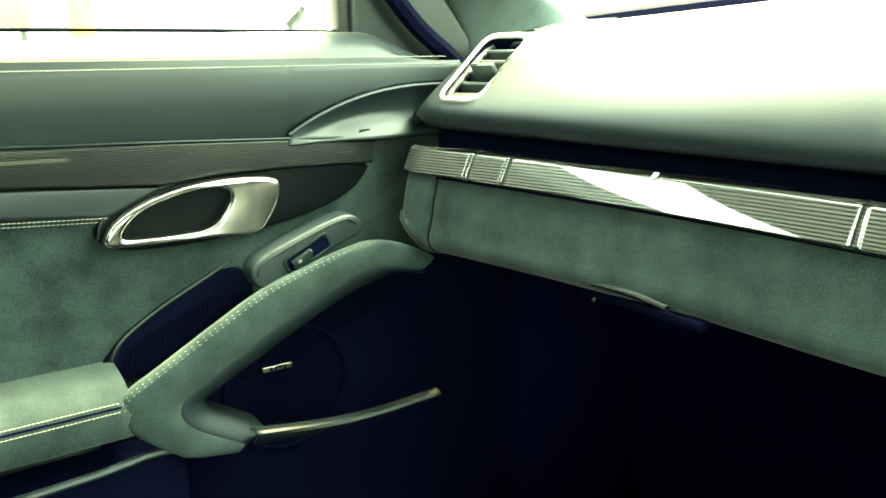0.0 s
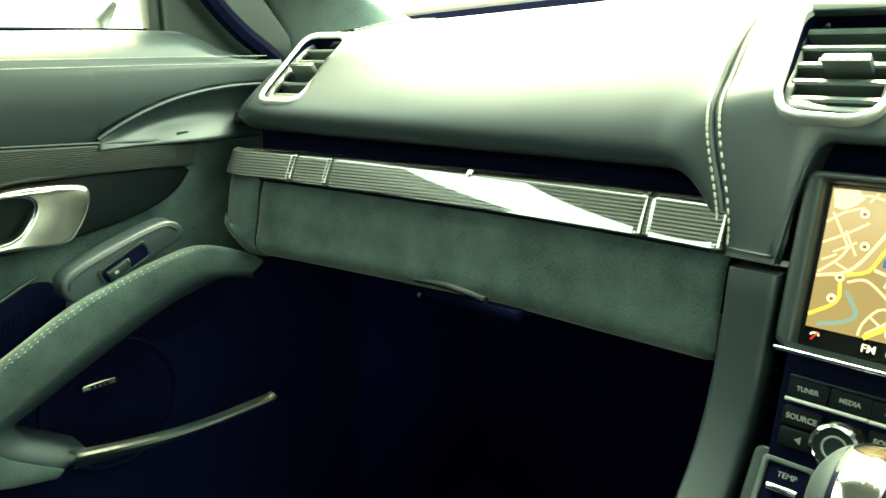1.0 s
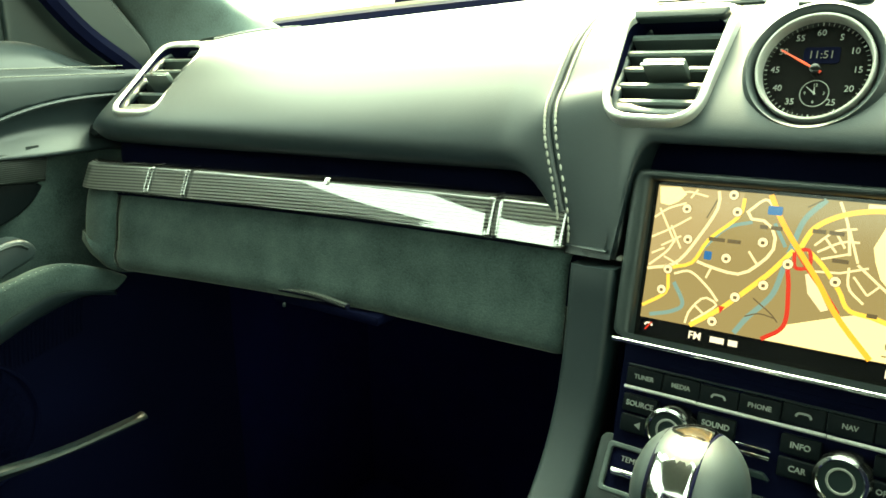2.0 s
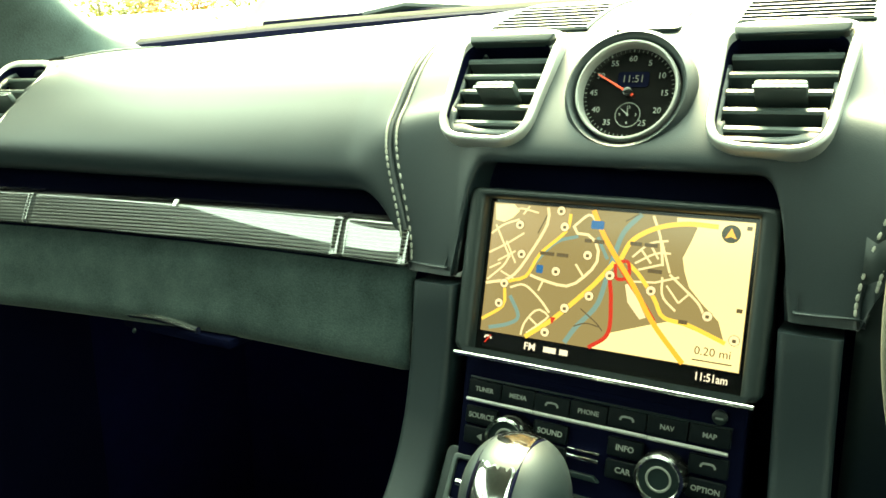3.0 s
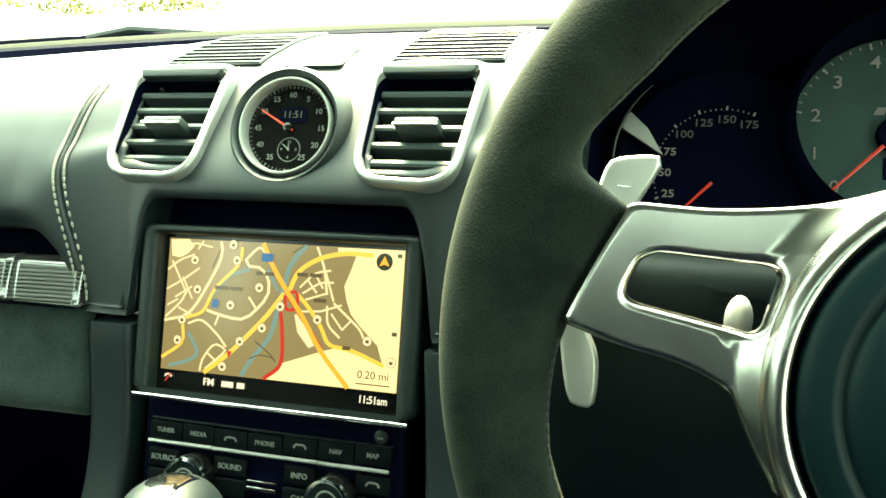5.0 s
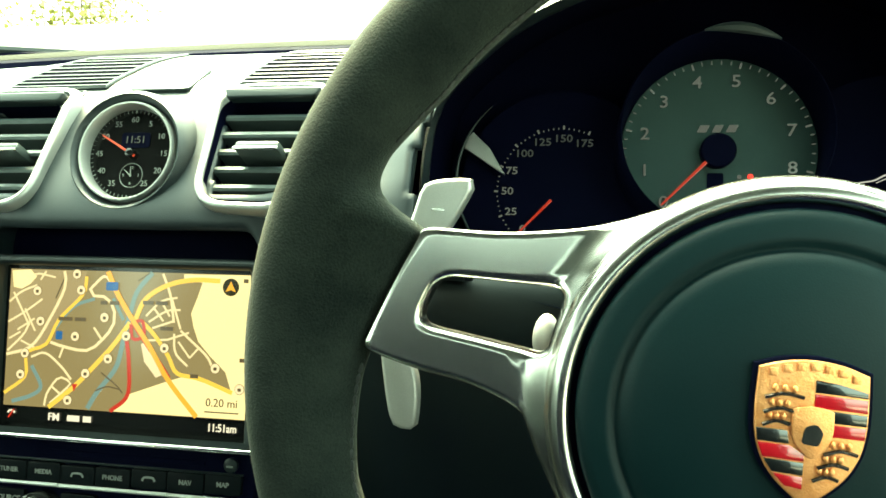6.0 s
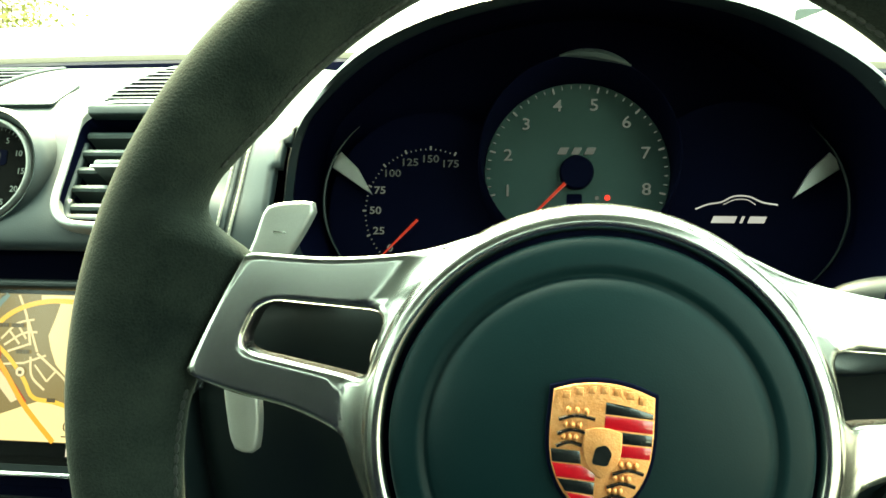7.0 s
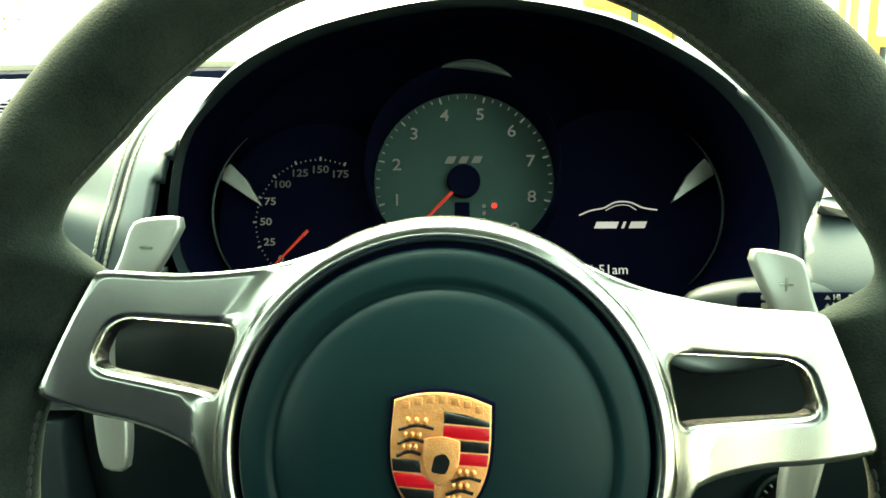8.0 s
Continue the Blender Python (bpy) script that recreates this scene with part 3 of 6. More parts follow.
# lid on the pod behind the clock
c = dash_at(0.0, 0.735)
lid = thing("sensor_lid", axes_frame(c + Vector((0, 0, 0.001)), (1, 0, 0), (0, 0.93, 0.37)), "flat rectangular plastic lid behind the clock", "lid")
part("plate", plate(rrect(0.044, 0.040, 0.004), 0.0025, 0.0010, 0.0004), SATIN, lid)

# ---- clock ----
clock = thing("dash_clock", CLOCK, "round stopwatch clock with chrome rim on the dashboard", "clock")
part("collar", lathe([(0.047, -0.030), (0.0445, -0.010), (0.0428, -0.001), (0.0395, 0.0036), (0.0368, 0.0010), (0.0350, -0.004)], 48), LEATHER, clock, "black collar")
part("rim", lathe([(0.0346, -0.006), (0.0345, 0.0016), (0.0338, 0.0029), (0.0328, 0.0029), (0.0320, 0.0014), (0.0312, -0.006)], 48), SILVER, clock, "chrome rim")
face = part("face", lathe([(0.0001, -0.006), (0.0316, -0.006)], 48, cap0=True), GLOSS, clock, "glossy black dial face")
for i, num in enumerate(("60", "5", "10", "15", "20", "25", "30", "35", "40", "45", "50", "55")):
    a = radians(90 - 30 * i)
    if num == "30":
        continue
    letters("numeral", num, 0.0056, PRINT, face, 0.0238 * math.cos(a), 0.0238 * math.sin(a), -0.0052)
bm = bmesh.new()
for i in range(60):
    a = radians(6 * i)
    d, s = Vector((math.cos(a), math.sin(a))), Vector((-math.sin(a), math.cos(a))) * (0.00015 if i % 5 else 0.0004)
    plate([d * 0.0286 - s, d * 0.0306 - s, d * 0.0306 + s, d * 0.0286 + s], 0.0003, 0, -0.0053, bm=bm)
part("ticks", bm, PRINT, face, kind="stuff")
part("window", plate(rrect(0.021, 0.0105, 0.002, cx=0.002, cy=0.0095), 0.0004, 0, -0.0054), BLACK, clock, "dark digital window")
DIGIT_GLOW = glow("clock_digits", (0.45, 0.62, 0.54), 0.035)
letters("digits", "11:51", 0.0070, DIGIT_GLOW, clock, 0.002, 0.0095, -0.0048)
part("subdial", moved(lathe([(0.0086, -0.0054), (0.0083, -0.0050), (0.0080, -0.0054)], 32), pose(0.0016, -0.0150, 0)), PRINT, clock, "ring of the small lower dial")
for num, x, y in (("12", 0, 0.0052), ("3", 0.0055, 0), ("6", 0, -0.0055), ("9", -0.0055, 0)):
    letters("numeral", num, 0.0028, PRINT, clock, x + 0.0016, y - 0.0150, -0.0050)
needle_red = textured(material("needle_red", (0.75, 0.05, 0.02), 0.4), (0.7, 0.04, 0.015), (0.8, 0.07, 0.03), 900, 60, 0.0, 0, (0.35, 0.5))
part("needle", moved(plate([(-0.004, -0.0009), (0.024, -0.0005), (0.026, 0.0), (0.024, 0.0005), (-0.004, 0.0009)], 0.0008, 0.0002), pose(0, 0, -0.0030, 0, 0, 150)), needle_red, clock, "orange red sweep needle")
part("hour_pointer", moved(plate([(-0.001, -0.0005), (0.004, -0.0002), (0.004, 0.0002), (-0.001, 0.0005)], 0.0004), pose(0.0016, -0.015, -0.0043, 0, 0, 95)), PRINT, clock)
part("minute_pointer", moved(plate([(-0.001, -0.0005), (0.0062, -0.0002), (0.0062, 0.0002), (-0.001, 0.0005)], 0.0004), pose(0.0016, -0.015, -0.0040, 0, 0, 142)), PRINT, clock)
part("boss", lathe([(0.003, -0.005), (0.003, -0.002), (0.002, -0.0015)], 16, cap1=True), GLOSS, clock)

# ---- screen and control panel ----
unit = thing("infotainment_unit", face_frame((0, 0.609, 0.6565), 14.2), "car radio with a lit navigation map in a black bezel", "infotainment unit")
outer = round_corners([(-0.100, -0.060), (0.100, -0.060), (0.101, 0.054), (-0.101, 0.054)], 0.008, 5)
inner = round_corners([(-0.0885, -0.0585), (0.0885, -0.0585), (0.0885, 0.0475), (-0.0885, 0.0475)], 0.002, 5)
part("bezel", ring_plate(outer, inner, 0.030, 0.004, 0.011), PLASTIC, unit, "black satin bezel")
glass = part("display", plate(rrect(0.178, 0.108, 0.001, 2, 0, -0.0055), 0.006, 0, -0.0006), GLOSS, unit, "dark display glass")
MAP = {n: glow("map_" + n, c, s) for n, c, s in (
    ("land", (0.30, 0.25, 0.115), 0.15), ("town", (0.40, 0.33, 0.17), 0.15), ("field", (0.95, 0.83, 0.42), 0.18), ("yellow", (0.88, 0.60, 0.10), 0.17),
    ("lane", (0.80, 0.70, 0.40), 0.18), ("red", (0.65, 0.05, 0.03), 0.14), ("orange", (0.90, 0.45, 0.06), 0.17), ("water", (0.20, 0.36, 0.34), 0.14),
    ("white", (0.85, 0.74, 0.46), 0.17), ("dark", (0.05, 0.05, 0.02), 0.1), ("blue", (0.02, 0.16, 0.42), 0.14), ("label", (0.16, 0.13, 0.07), 0.12), ("status", (0.85, 0.85, 0.70), 0.16))}


def flat(name, outline, colour, layer, smooth=0):
    o = [Vector(p) / 1000 for p in outline]
    if smooth:
        o = [p.to_2d() for p in curve_through([p.to_3d() for p in o], smooth, True)]
    return part(name, plate(o, 0.0002, 0, 0.00012 * layer), MAP[colour], glass)


def road(name, pts, width, colour, layer, n=24):
    p = curve_through([Vector((a / 1000, b / 1000, 0)) for a, b in pts], n)
    return part(name, ribbon(p, width / 1000, 0.00012 * layer), MAP[colour], glass)


flat("map_land", [(-85.5, -44.6), (85.5, -44.6), (85.5, 44.9), (-85.5, 44.9)], "land", 1)
flat("map_town", [(-85.2, 44.6), (-29.3, 44.3), (-30.9, 29.5), (-47.3, 11.6), (-56.0, -3.7), (-70.0, -10.1), (-85.2, -11.7)], "town", 2)
flat("map_park", [(-84.3, 43.6), (-70.5, 44.6), (-65.8, 40.1), (-70.5, 35.0), (-76.6, 31.8), (-82.7, 32.8)], "field", 3)
flat("map_field", [(39.7, 44.3), (85.2, 44.6), (85.2, -29.8), (75.4, -28.7), (70.7, -15.9), (59.7, -6.2), (51.5, 2.2), (47.8, 11.3), (45.7, 19.7), (49.8, 30.4), (52.6, 39.2), (40.0, 41.4)], "field", 2)
flat("map_field", [(3.8, -33.5), (18.6, -28.1), (32.8, -23.0), (43.3, -19.7), (57.6, -23.4), (75.4, -28.7), (85.2, -29.9), (85.1, -44.3), (52.4, -44.3), (-6.6, -44.3)], "field", 2)
flat("map_wood", [(12.1, -0.9), (15.4, 0.5), (27.4, -19.8), (23.6, -21.5), (15.0, -12.0)], "white", 3)
road("map_river", [(-66.0, -18.1), (-58.4, -31.1), (-65.0, -37.4), (-79.3, -42.0)], 2.6, "water", 3, 24)
road("map_river", [(17.8, 44.6), (7.7, 32.4), (3.3, 17.8), (-0.7, -0.4), (-4.9, -16.8), (-17.0, -32.5), (-23.7, -43.7)], 3.2, "water", 3, 30)
road("map_river", [(-22.3, 26.8), (-38.0, 20.7), (-52.6, 3.7)], 2.2, "water", 3, 14)
road("map_river", [(-9.1, 27.5), (-1.1, 13.8)], 2.2, "water", 3, 6)
road("map_lane", [(-45.4, 44.2), (-44.4, 34.0), (-52.8, 15.7), (-66.3, -5.0), (-85.2, -11.6)], 1.9, "lane", 4, 14)
road("map_lane", [(-26.3, 33.5), (-24.5, 29.0), (-14.5, 28.0), (-8.5, 21.3), (-7.9, 11.1), (-14.8, 1.4), (-25.4, -6.5), (-41.1, -5.3), (-53.0, -2.4)], 1.9, "lane", 4, 14)
road("map_lane", [(-25.3, 33.6), (-16.2, 41.5), (-10.3, 36.4)], 1.7, "lane", 4, 8)
road("map_lane", [(-66.6, -12.5), (-56.4, -9.6), (-44.3, -17.6), (-36.4, -25.8)], 1.5, "lane", 4, 14)
road("map_lane", [(-55.0, -43.5), (-53.2, -35.1), (-45.2, -25.0), (-36.8, -28.0), (-40.8, -32.7), (-51.1, -41.8)], 1.4, "lane", 4, 14)
road("map_lane", [(-50.1, -31.0), (-43.5, -35.7)], 1.3, "lane", 4, 8)
road("map_lane", [(-43.5, -5.6), (-45.9, -12.2)], 1.3, "lane", 4, 8)
road("map_lane", [(-21.9, 8.4), (-15.2, -0.0)], 1.4, "lane", 4, 8)
road("map_lane", [(25.2, 44.2), (31.0, 30.6), (34.2, 13.5)], 1.6, "lane", 4, 8)
road("map_lane", [(14.7, 17.0), (24.9, 26.6), (36.0, 29.3)], 1.3, "lane", 4, 8)
road("map_lane", [(16.8, 13.3), (29.1, 20.7), (38.4, 21.6)], 1.3, "lane", 4, 8)
road("map_lane", [(19.4, 9.5), (33.6, 14.3)], 1.3, "lane", 4, 8)
road("map_lane", [(20.2, 22.0), (26.9, 14.2)], 1.3, "lane", 4, 8)
road("map_lane", [(25.3, 26.0), (31.2, 17.4)], 1.3, "lane", 4, 8)
road("map_lane", [(32.0, 28.9), (39.0, 9.6)], 1.4, "lane", 4, 8)
road("map_lane", [(39.1, 8.7), (48.6, 1.1), (58.0, -6.8), (62.4, -14.4)], 1.5, "lane", 4, 14)
road("map_lane", [(30.6, 2.7), (44.9, 7.6)], 1.3, "lane", 4, 8)
road("map_lane", [(34.8, 6.6), (36.3, -5.3), (44.9, -13.3)], 1.4, "lane", 4, 8)
road("map_lane", [(37.9, 1.7), (46.2, -8.1)], 1.2, "lane", 4, 8)
road("map_lane", [(46.2, -8.1), (51.7, -2.0)], 1.2, "lane", 4, 8)
road("map_lane", [(14.7, 1.5), (30.6, 2.7)], 1.3, "lane", 4, 8)
road("map_lane", [(-85.2, 23.0), (-76.4, 29.9), (-65.2, 34.4)], 1.3, "lane", 4, 8)
road("map_lane", [(-82.3, 29.4), (-69.3, 7.8)], 1.3, "lane", 4, 8)
road("map_lane", [(-85.2, 9.8), (-72.9, 16.9), (-60.7, 25.4)], 1.3, "lane", 4, 8)
road("map_lane", [(-78.0, 4.8), (-65.6, 12.6)], 1.2, "lane", 4, 8)
road("map_lane", [(-73.1, 18.8), (-64.8, 4.4)], 1.2, "lane", 4, 8)
road("map_lane", [(-84.6, -9.1), (-73.4, 1.8), (-69.5, 9.6)], 1.4, "lane", 4, 8)
road("map_lane", [(-68.9, 40.2), (-64.5, 42.0), (-51.8, 39.9)], 1.2, "lane", 4, 8)
road("map_lane", [(-62.8, 38.0), (-58.8, 43.9)], 1.2, "lane", 4, 8)
road("map_lane", [(-83.8, -1.1), (-75.7, 3.5)], 1.2, "lane", 4, 8)
road("map_lane", [(-75.1, -2.1), (-64.0, -6.7)], 1.2, "lane", 4, 8)
road("map_track", [(8.0, 39.2), (16.3, 44.6)], 0.8, "label", 4, 8)
road("map_track", [(-15.2, -20.1), (-3.9, -27.7), (0.7, -32.4)], 0.8, "label", 4, 8)
road("map_track", [(-18.6, -32.1), (-10.5, -29.0), (-1.4, -30.2)], 0.8, "label", 4, 8)
road("map_track", [(-50.8, 26.1), (-45.5, 38.6)], 0.8, "label", 4, 8)
road("map_road", [(-85.2, -36.8), (-70.1, -25.0), (-70.0, -10.1), (-56.0, -3.7), (-47.4, 12.5), (-30.9, 29.5), (-29.0, 41.0)], 2.2, "yellow", 5, 24)
road("map_road", [(-51.7, -44.3), (-33.1, -29.4), (-13.4, -9.2), (-6.4, -1.3), (3.8, 12.5)], 3.0, "yellow", 5, 24)
road("map_road", [(7.4, 14.6), (13.7, 27.5), (27.7, 36.5), (45.4, 40.7), (64.7, 40.6)], 3.0, "yellow", 5, 24)
road("map_road", [(12.2, 13.2), (21.2, 5.3), (31.5, -7.6), (38.1, -18.0), (53.9, -20.8), (75.9, -28.3)], 2.6, "yellow", 5, 24)
road("map_trunk", [(1.9, 1.6), (4.3, -12.3), (4.6, -33.4), (-7.1, -44.3)], 2.6, "red", 6, 24)
road("map_trunk", [(4.8, 12.2), (12.4, 13.6), (13.6, 4.2), (6.2, 2.4), (4.5, 11.5)], 2.2, "red", 6, 20)
road("map_trunk", [(6.8, 11.0), (14.6, 1.1), (25.5, -12.0), (32.7, -21.3)], 2.6, "red", 6, 12)
road("map_route", [(-13.6, 44.6), (-5.4, 29.6), (5.5, 14.4), (18.2, -2.0), (32.8, -23.0), (52.7, -44.3)], 3.2, "orange", 7, 30)
flat("map_marker", [(-35.2, -28.4), (-31.2, -28.4), (-33.7, -33.1)], "red", 8)
for x, y in ((-64.2, 30.7), (-32.1, 32.1), (-35.7, 42.4), (-60.7, 11.0), (-14.3, 15.0), (-34.8, 2.1), (1.8, 3.8), (-71.0, -10.2), (-10.3, -11.2), (-25.9, -21.3), (-73.4, -24.1), (28.9, -2.7), (64.1, -13.7), (80.8, -25.8), (-37.7, -39.0)):
    part("map_symbol_edge", lathe([(0.00001, 0.0009), (0.0033, 0.0009)], 18, c=(x / 1000, y / 1000), cap0=True), MAP["label"], glass)
    part("map_symbol", lathe([(0.00001, 0.00105), (0.0030, 0.00105)], 18, c=(x / 1000, y / 1000), cap0=True), MAP["white"], glass)
    part("map_symbol_sign", plate(rrect(0.0022, 0.0020, 0.0004, 2, x / 1000, y / 1000 - 0.0003), 0.0001, 0, 0.0012), MAP["label"], glass)
for x, y, w in ((-9.8, 35.2, 8.5), (-46.4, 2.4, 4.8)):
    part("map_sign", plate(rrect(w / 1000, 0.0055, 0.0008, 2, x / 1000, y / 1000), 0.0002, 0, 0.0012), MAP["blue"], glass)
part("compass", lathe([(0.00001, 0.0013), (0.0055, 0.0013)], 24, c=(0.0724, 0.0369), cap0=True), MAP["dark"], glass, "round compass badge")
part("compass_arrow", plate([(0.0690, 0.0340), (0.0724, 0.0352), (0.0758, 0.0340), (0.0724, 0.0405)], 0.0002, 0, 0.0015), MAP["orange"], glass)
for x, y, w, r in ((-37.3, 13.2, [3.0, 2.4], 0), (-10.7, 24.5, [1.4, 2.0], 0), (30.0, 9.6, [2.6], 0), (21.3, 25.5, [2.2, 2.4], 0), (50.3, -19.2, [1.6], 0), (81.9, -8.0, [1.0], 0), (82.4, 41.0, [0.9], 0)):
    bars("map_place", w, 0.0034, MAP["label"], glass, x / 1000, y / 1000, 0.0011, r)
letters("map_scale", "0.20 mi", 0.0072, MAP["label"], glass, 0.0695, -0.0350, 0.0012)
part("scale_bar", plate([(0.058, -0.0410), (0.081, -0.0410), (0.081, -0.0402), (0.058, -0.0402)], 0.0001, 0, 0.0012), MAP["label"], glass)
letters("band", "FM", 0.0068, MAP["status"], glass, -0.0475, -0.0505, 0.0004, bold=0.0001)
bars("station", [1.7, 1.1], 0.0052, MAP["status"], glass, -0.0290, -0.0505, 0.0004)
letters("time", "11:51am", 0.0068, MAP["status"], glass, 0.0700, -0.0505, 0.0004, bold=0.0001, wide=0.85)
part("phone_sign", ribbon(curve_through([(-0.0815, -0.0495, 0), (-0.0805, -0.0480, 0), (-0.0775, -0.0480, 0), (-0.0765, -0.0495, 0)], 8), 0.0012, 0.0004), MAP["status"], glass)
part("phone_cross", ribbon([(-0.081, -0.0525), (-0.077, -0.0470)], 0.0010, 0.0006), MAP["red"], glass)
bar = tube([Vector((-0.0985, -0.0615, 0.010)), Vector((0, -0.0615, 0.0105)), Vector((0.0965, -0.0615, 0.010))], 0.0016, 10)
part("chrome_bar", bar, CHROME, unit, "slim chrome bar")

panel = thing("control_panel", face_frame((0, 0.590, 0.600), 13), "black control panel with radio buttons and two knobs", "control panel")
part("fascia", plate(round_corners([(-0.093, -0.004), (0.093, -0.004), (0.093, -0.150), (-0.093, -0.150)], 0.003), 0.04, 0.001, -0.004), BLACK, panel, "black fascia")
part("disc_slot", box(-0.060, 0.060, -0.0145, -0.0115, -0.006, -0.0032, 0.0004), BLACK, panel, "disc slot")
part("slot_ledge", box(-0.088, 0.086, -0.0190, -0.0178, -0.006, -0.0026, 0.0003), SATIN, panel)
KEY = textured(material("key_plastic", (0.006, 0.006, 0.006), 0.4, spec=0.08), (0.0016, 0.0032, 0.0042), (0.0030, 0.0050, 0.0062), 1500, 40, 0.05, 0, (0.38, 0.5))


def key(words, x, y, w, h=0.0120, size=0.0050):
    k = part("button", plate(rrect(w, h, 0.0012, 2, x, y), 0.004, 0.0007, -0.0008), KEY, panel)
    if words:
        letters("print", words, size, PRINT, k, x, y, -0.0006, bold=0.0001)
    return k


def phone_mark(k, x, y, flip):
    p = curve_through([(x - 0.0042, y - 0.001 * flip, 0), (x - 0.003, y + 0.0012 * flip, 0), (x + 0.003, y + 0.0012 * flip, 0), (x + 0.0042, y - 0.001 * flip, 0)], 10)
    part("print", ribbon(p, 0.0013, -0.0006), PRINT, k)


key("TUNER", -0.0755, -0.0255, 0.0245, size=0.0042)
key("MEDIA", -0.0505, -0.0255, 0.0240, size=0.0042)
phone_mark(key("", -0.0262, -0.0262, 0.0240), -0.0262, -0.0262, 1)
key("PHONE", -0.0012, -0.0258, 0.0245, size=0.0042)
phone_mark(key("", 0.0238, -0.0250, 0.0240), 0.0238, -0.0250, 1)
key("NAV", 0.0487, -0.0250, 0.0245, size=0.0042)
key("MAP", 0.0737, -0.0245, 0.0240, size=0.0042)
key("SOURCE", -0.0760, -0.0440, 0.0240)
key("", -0.0760, -0.0580, 0.0240)
part("print", plate([(-0.078, -0.058), (-0.074, -0.0605), (-0.074, -0.0555)], 0.0002, 0, -0.0006), PRINT, panel)
key("SOUND", -0.0255, -0.0440, 0.0240)
key("", -0.0255, -0.0580, 0.0240)
key("INFO", 0.0245, -0.0435, 0.0225)
key("CAR", 0.0245, -0.0578, 0.0225)
phone_mark(key("", 0.0746, -0.0425, 0.0230), 0.0746, -0.0425, 1)
key("OPTION", 0.0745, -0.0570, 0.0230, size=0.0045)
for x0, x1 in ((-0.0878, -0.0390), (-0.0383, 0.0370), (0.0377, 0.0850)):
    part("chrome_line", tube([Vector((x0, -0.0332, 0.0)), Vector(((x0 + x1) / 2, -0.0331, 0.0)), Vector((x1, -0.0330, 0.0))], 0.0013, 8), SILVER, panel, "slim chrome line")
part("eject_key", box(-0.0125, 0.0085, -0.0570, -0.0545, -0.006, -0.0004, 0.0005), CHROME, panel)
part("eject_key", box(-0.0125, 0.0085, -0.0520, -0.0505, -0.006, -0.0012, 0.0003), CHROME, panel)
part("ledge", plate([(-0.013, -0.0690), (0.010, -0.0690), (0.006, -0.0655), (-0.010, -0.0655)], 0.004, 0.0005, 0.0), SATIN, panel)
part("disc_eject", lathe([(0.0045, -0.004), (0.0045, -0.0015), (0.0030, -0.0008)], 20, c=(0.0780, -0.0125), cap1=True), SATIN, panel)
part("print", plate(rrect(0.0045, 0.0012, 0.0004, 2, 0.0780, -0.0130), 0.0002, 0, -0.0004), PRINT, panel)
for x, y in ((-0.0510, -0.0525), (0.0495, -0.0535)):
    k = part("knob", lathe([(0.0155, -0.005), (0.0152, 0.010), (0.0142, 0.0125), (0.0128, 0.013)], 36, c=(x, y)), GLOSS, panel, "round black rotary knob")
    part("knob_ring", lathe([(0.0150, 0.0105), (0.0146, 0.0130), (0.0128, 0.0134), (0.0120, 0.0128)], 36, c=(x, y)), CHROME, k, "chrome ring")
    part("knob_face", lathe([(0.00001, 0.0118), (0.0122, 0.0120)], 36, c=(x, y), cap0=True), SATIN, k)
    part("knob_print", lathe([(0.0078, 0.0121), (0.0075, 0.0125), (0.0066, 0.0125), (0.0063, 0.0121)], 36, c=(x, y)), PRINT, k)

climate = thing("climate_panel", face_frame((0, 0.566, 0.505), 32), "black climate control panel with temperature rockers", "climate panel")
part("fascia", plate(rrect(0.206, 0.060, 0.006), 0.03, 0.002, 0.0), SATIN, climate)
for sx in (-1, 1):
    k = part("rocker_frame", ring_plate(rrect(0.034, 0.034, 0.003, 5, sx * 0.078, 0.008), rrect(0.027, 0.027, 0.002, 5, sx * 0.078, 0.008), 0.004, 0.001, 0.0035), GREY_SATIN, climate)
    part("rocker_well", plate(rrect(0.028, 0.028, 0.002, 5, sx * 0.078, 0.008), 0.002, 0, 0.0008), BLACK, k)
    part("rocker", tube([Vector((sx * 0.078 - 0.009, 0.006, 0.004)), Vector((sx * 0.078, 0.006, 0.0050)), Vector((sx * 0.078 + 0.009, 0.006, 0.004))], 0.0028, 10), CHROME, k)
    letters("print", "TEMP", 0.0052, PRINT, k, sx * 0.078, 0.0150, 0.0012)

# ---- console ----
console = thing("center_console", I4, "black leather centre console with tall side pillars", "console")


def pillar(sx):
    path = [(0.592, 0.6435), (0.590, 0.610), (0.586, 0.575), (0.578, 0.540), (0.562, 0.505), (0.535, 0.472), (0.495, 0.445), (0.44, 0.425)]
    spine = curve_through([Vector((0, y, z)) for y, z in path], 30)
    bm = bmesh.new()
    rings = []
    for i, p in enumerate(spine):
        t = (spine[min(i + 1, 29)] - spine[max(i - 1, 0)]).normalized()
        out = Vector((0, t.z, -t.y))
        if out.y > 0:
            out = -out
        k = i / 29
        w = 0.031 - 0.003 * k
        cx = 0.121 + 0.012 * k * k + 0.002 * math.sin(k * 3.14)
        ring = []
        for q in round_corners([(-w / 2, -0.050), (w / 2, -0.050), (w / 2 + 0.0015, 0.0), (-w / 2 - 0.0015, 0.0)], 0.006, 4):
            lift_ = 0.0 if 0 < i else -0.001
            ring.append(Vector((sx * (cx + q.x), p.y, p.z)) + out * (q.y + lift_))
        rings.append(ring)
    loops(bm, rings, cap0=True, cap1=True)
    return part("pillar", bm, LEATHER, console, "black leather pillar with rounded edges")


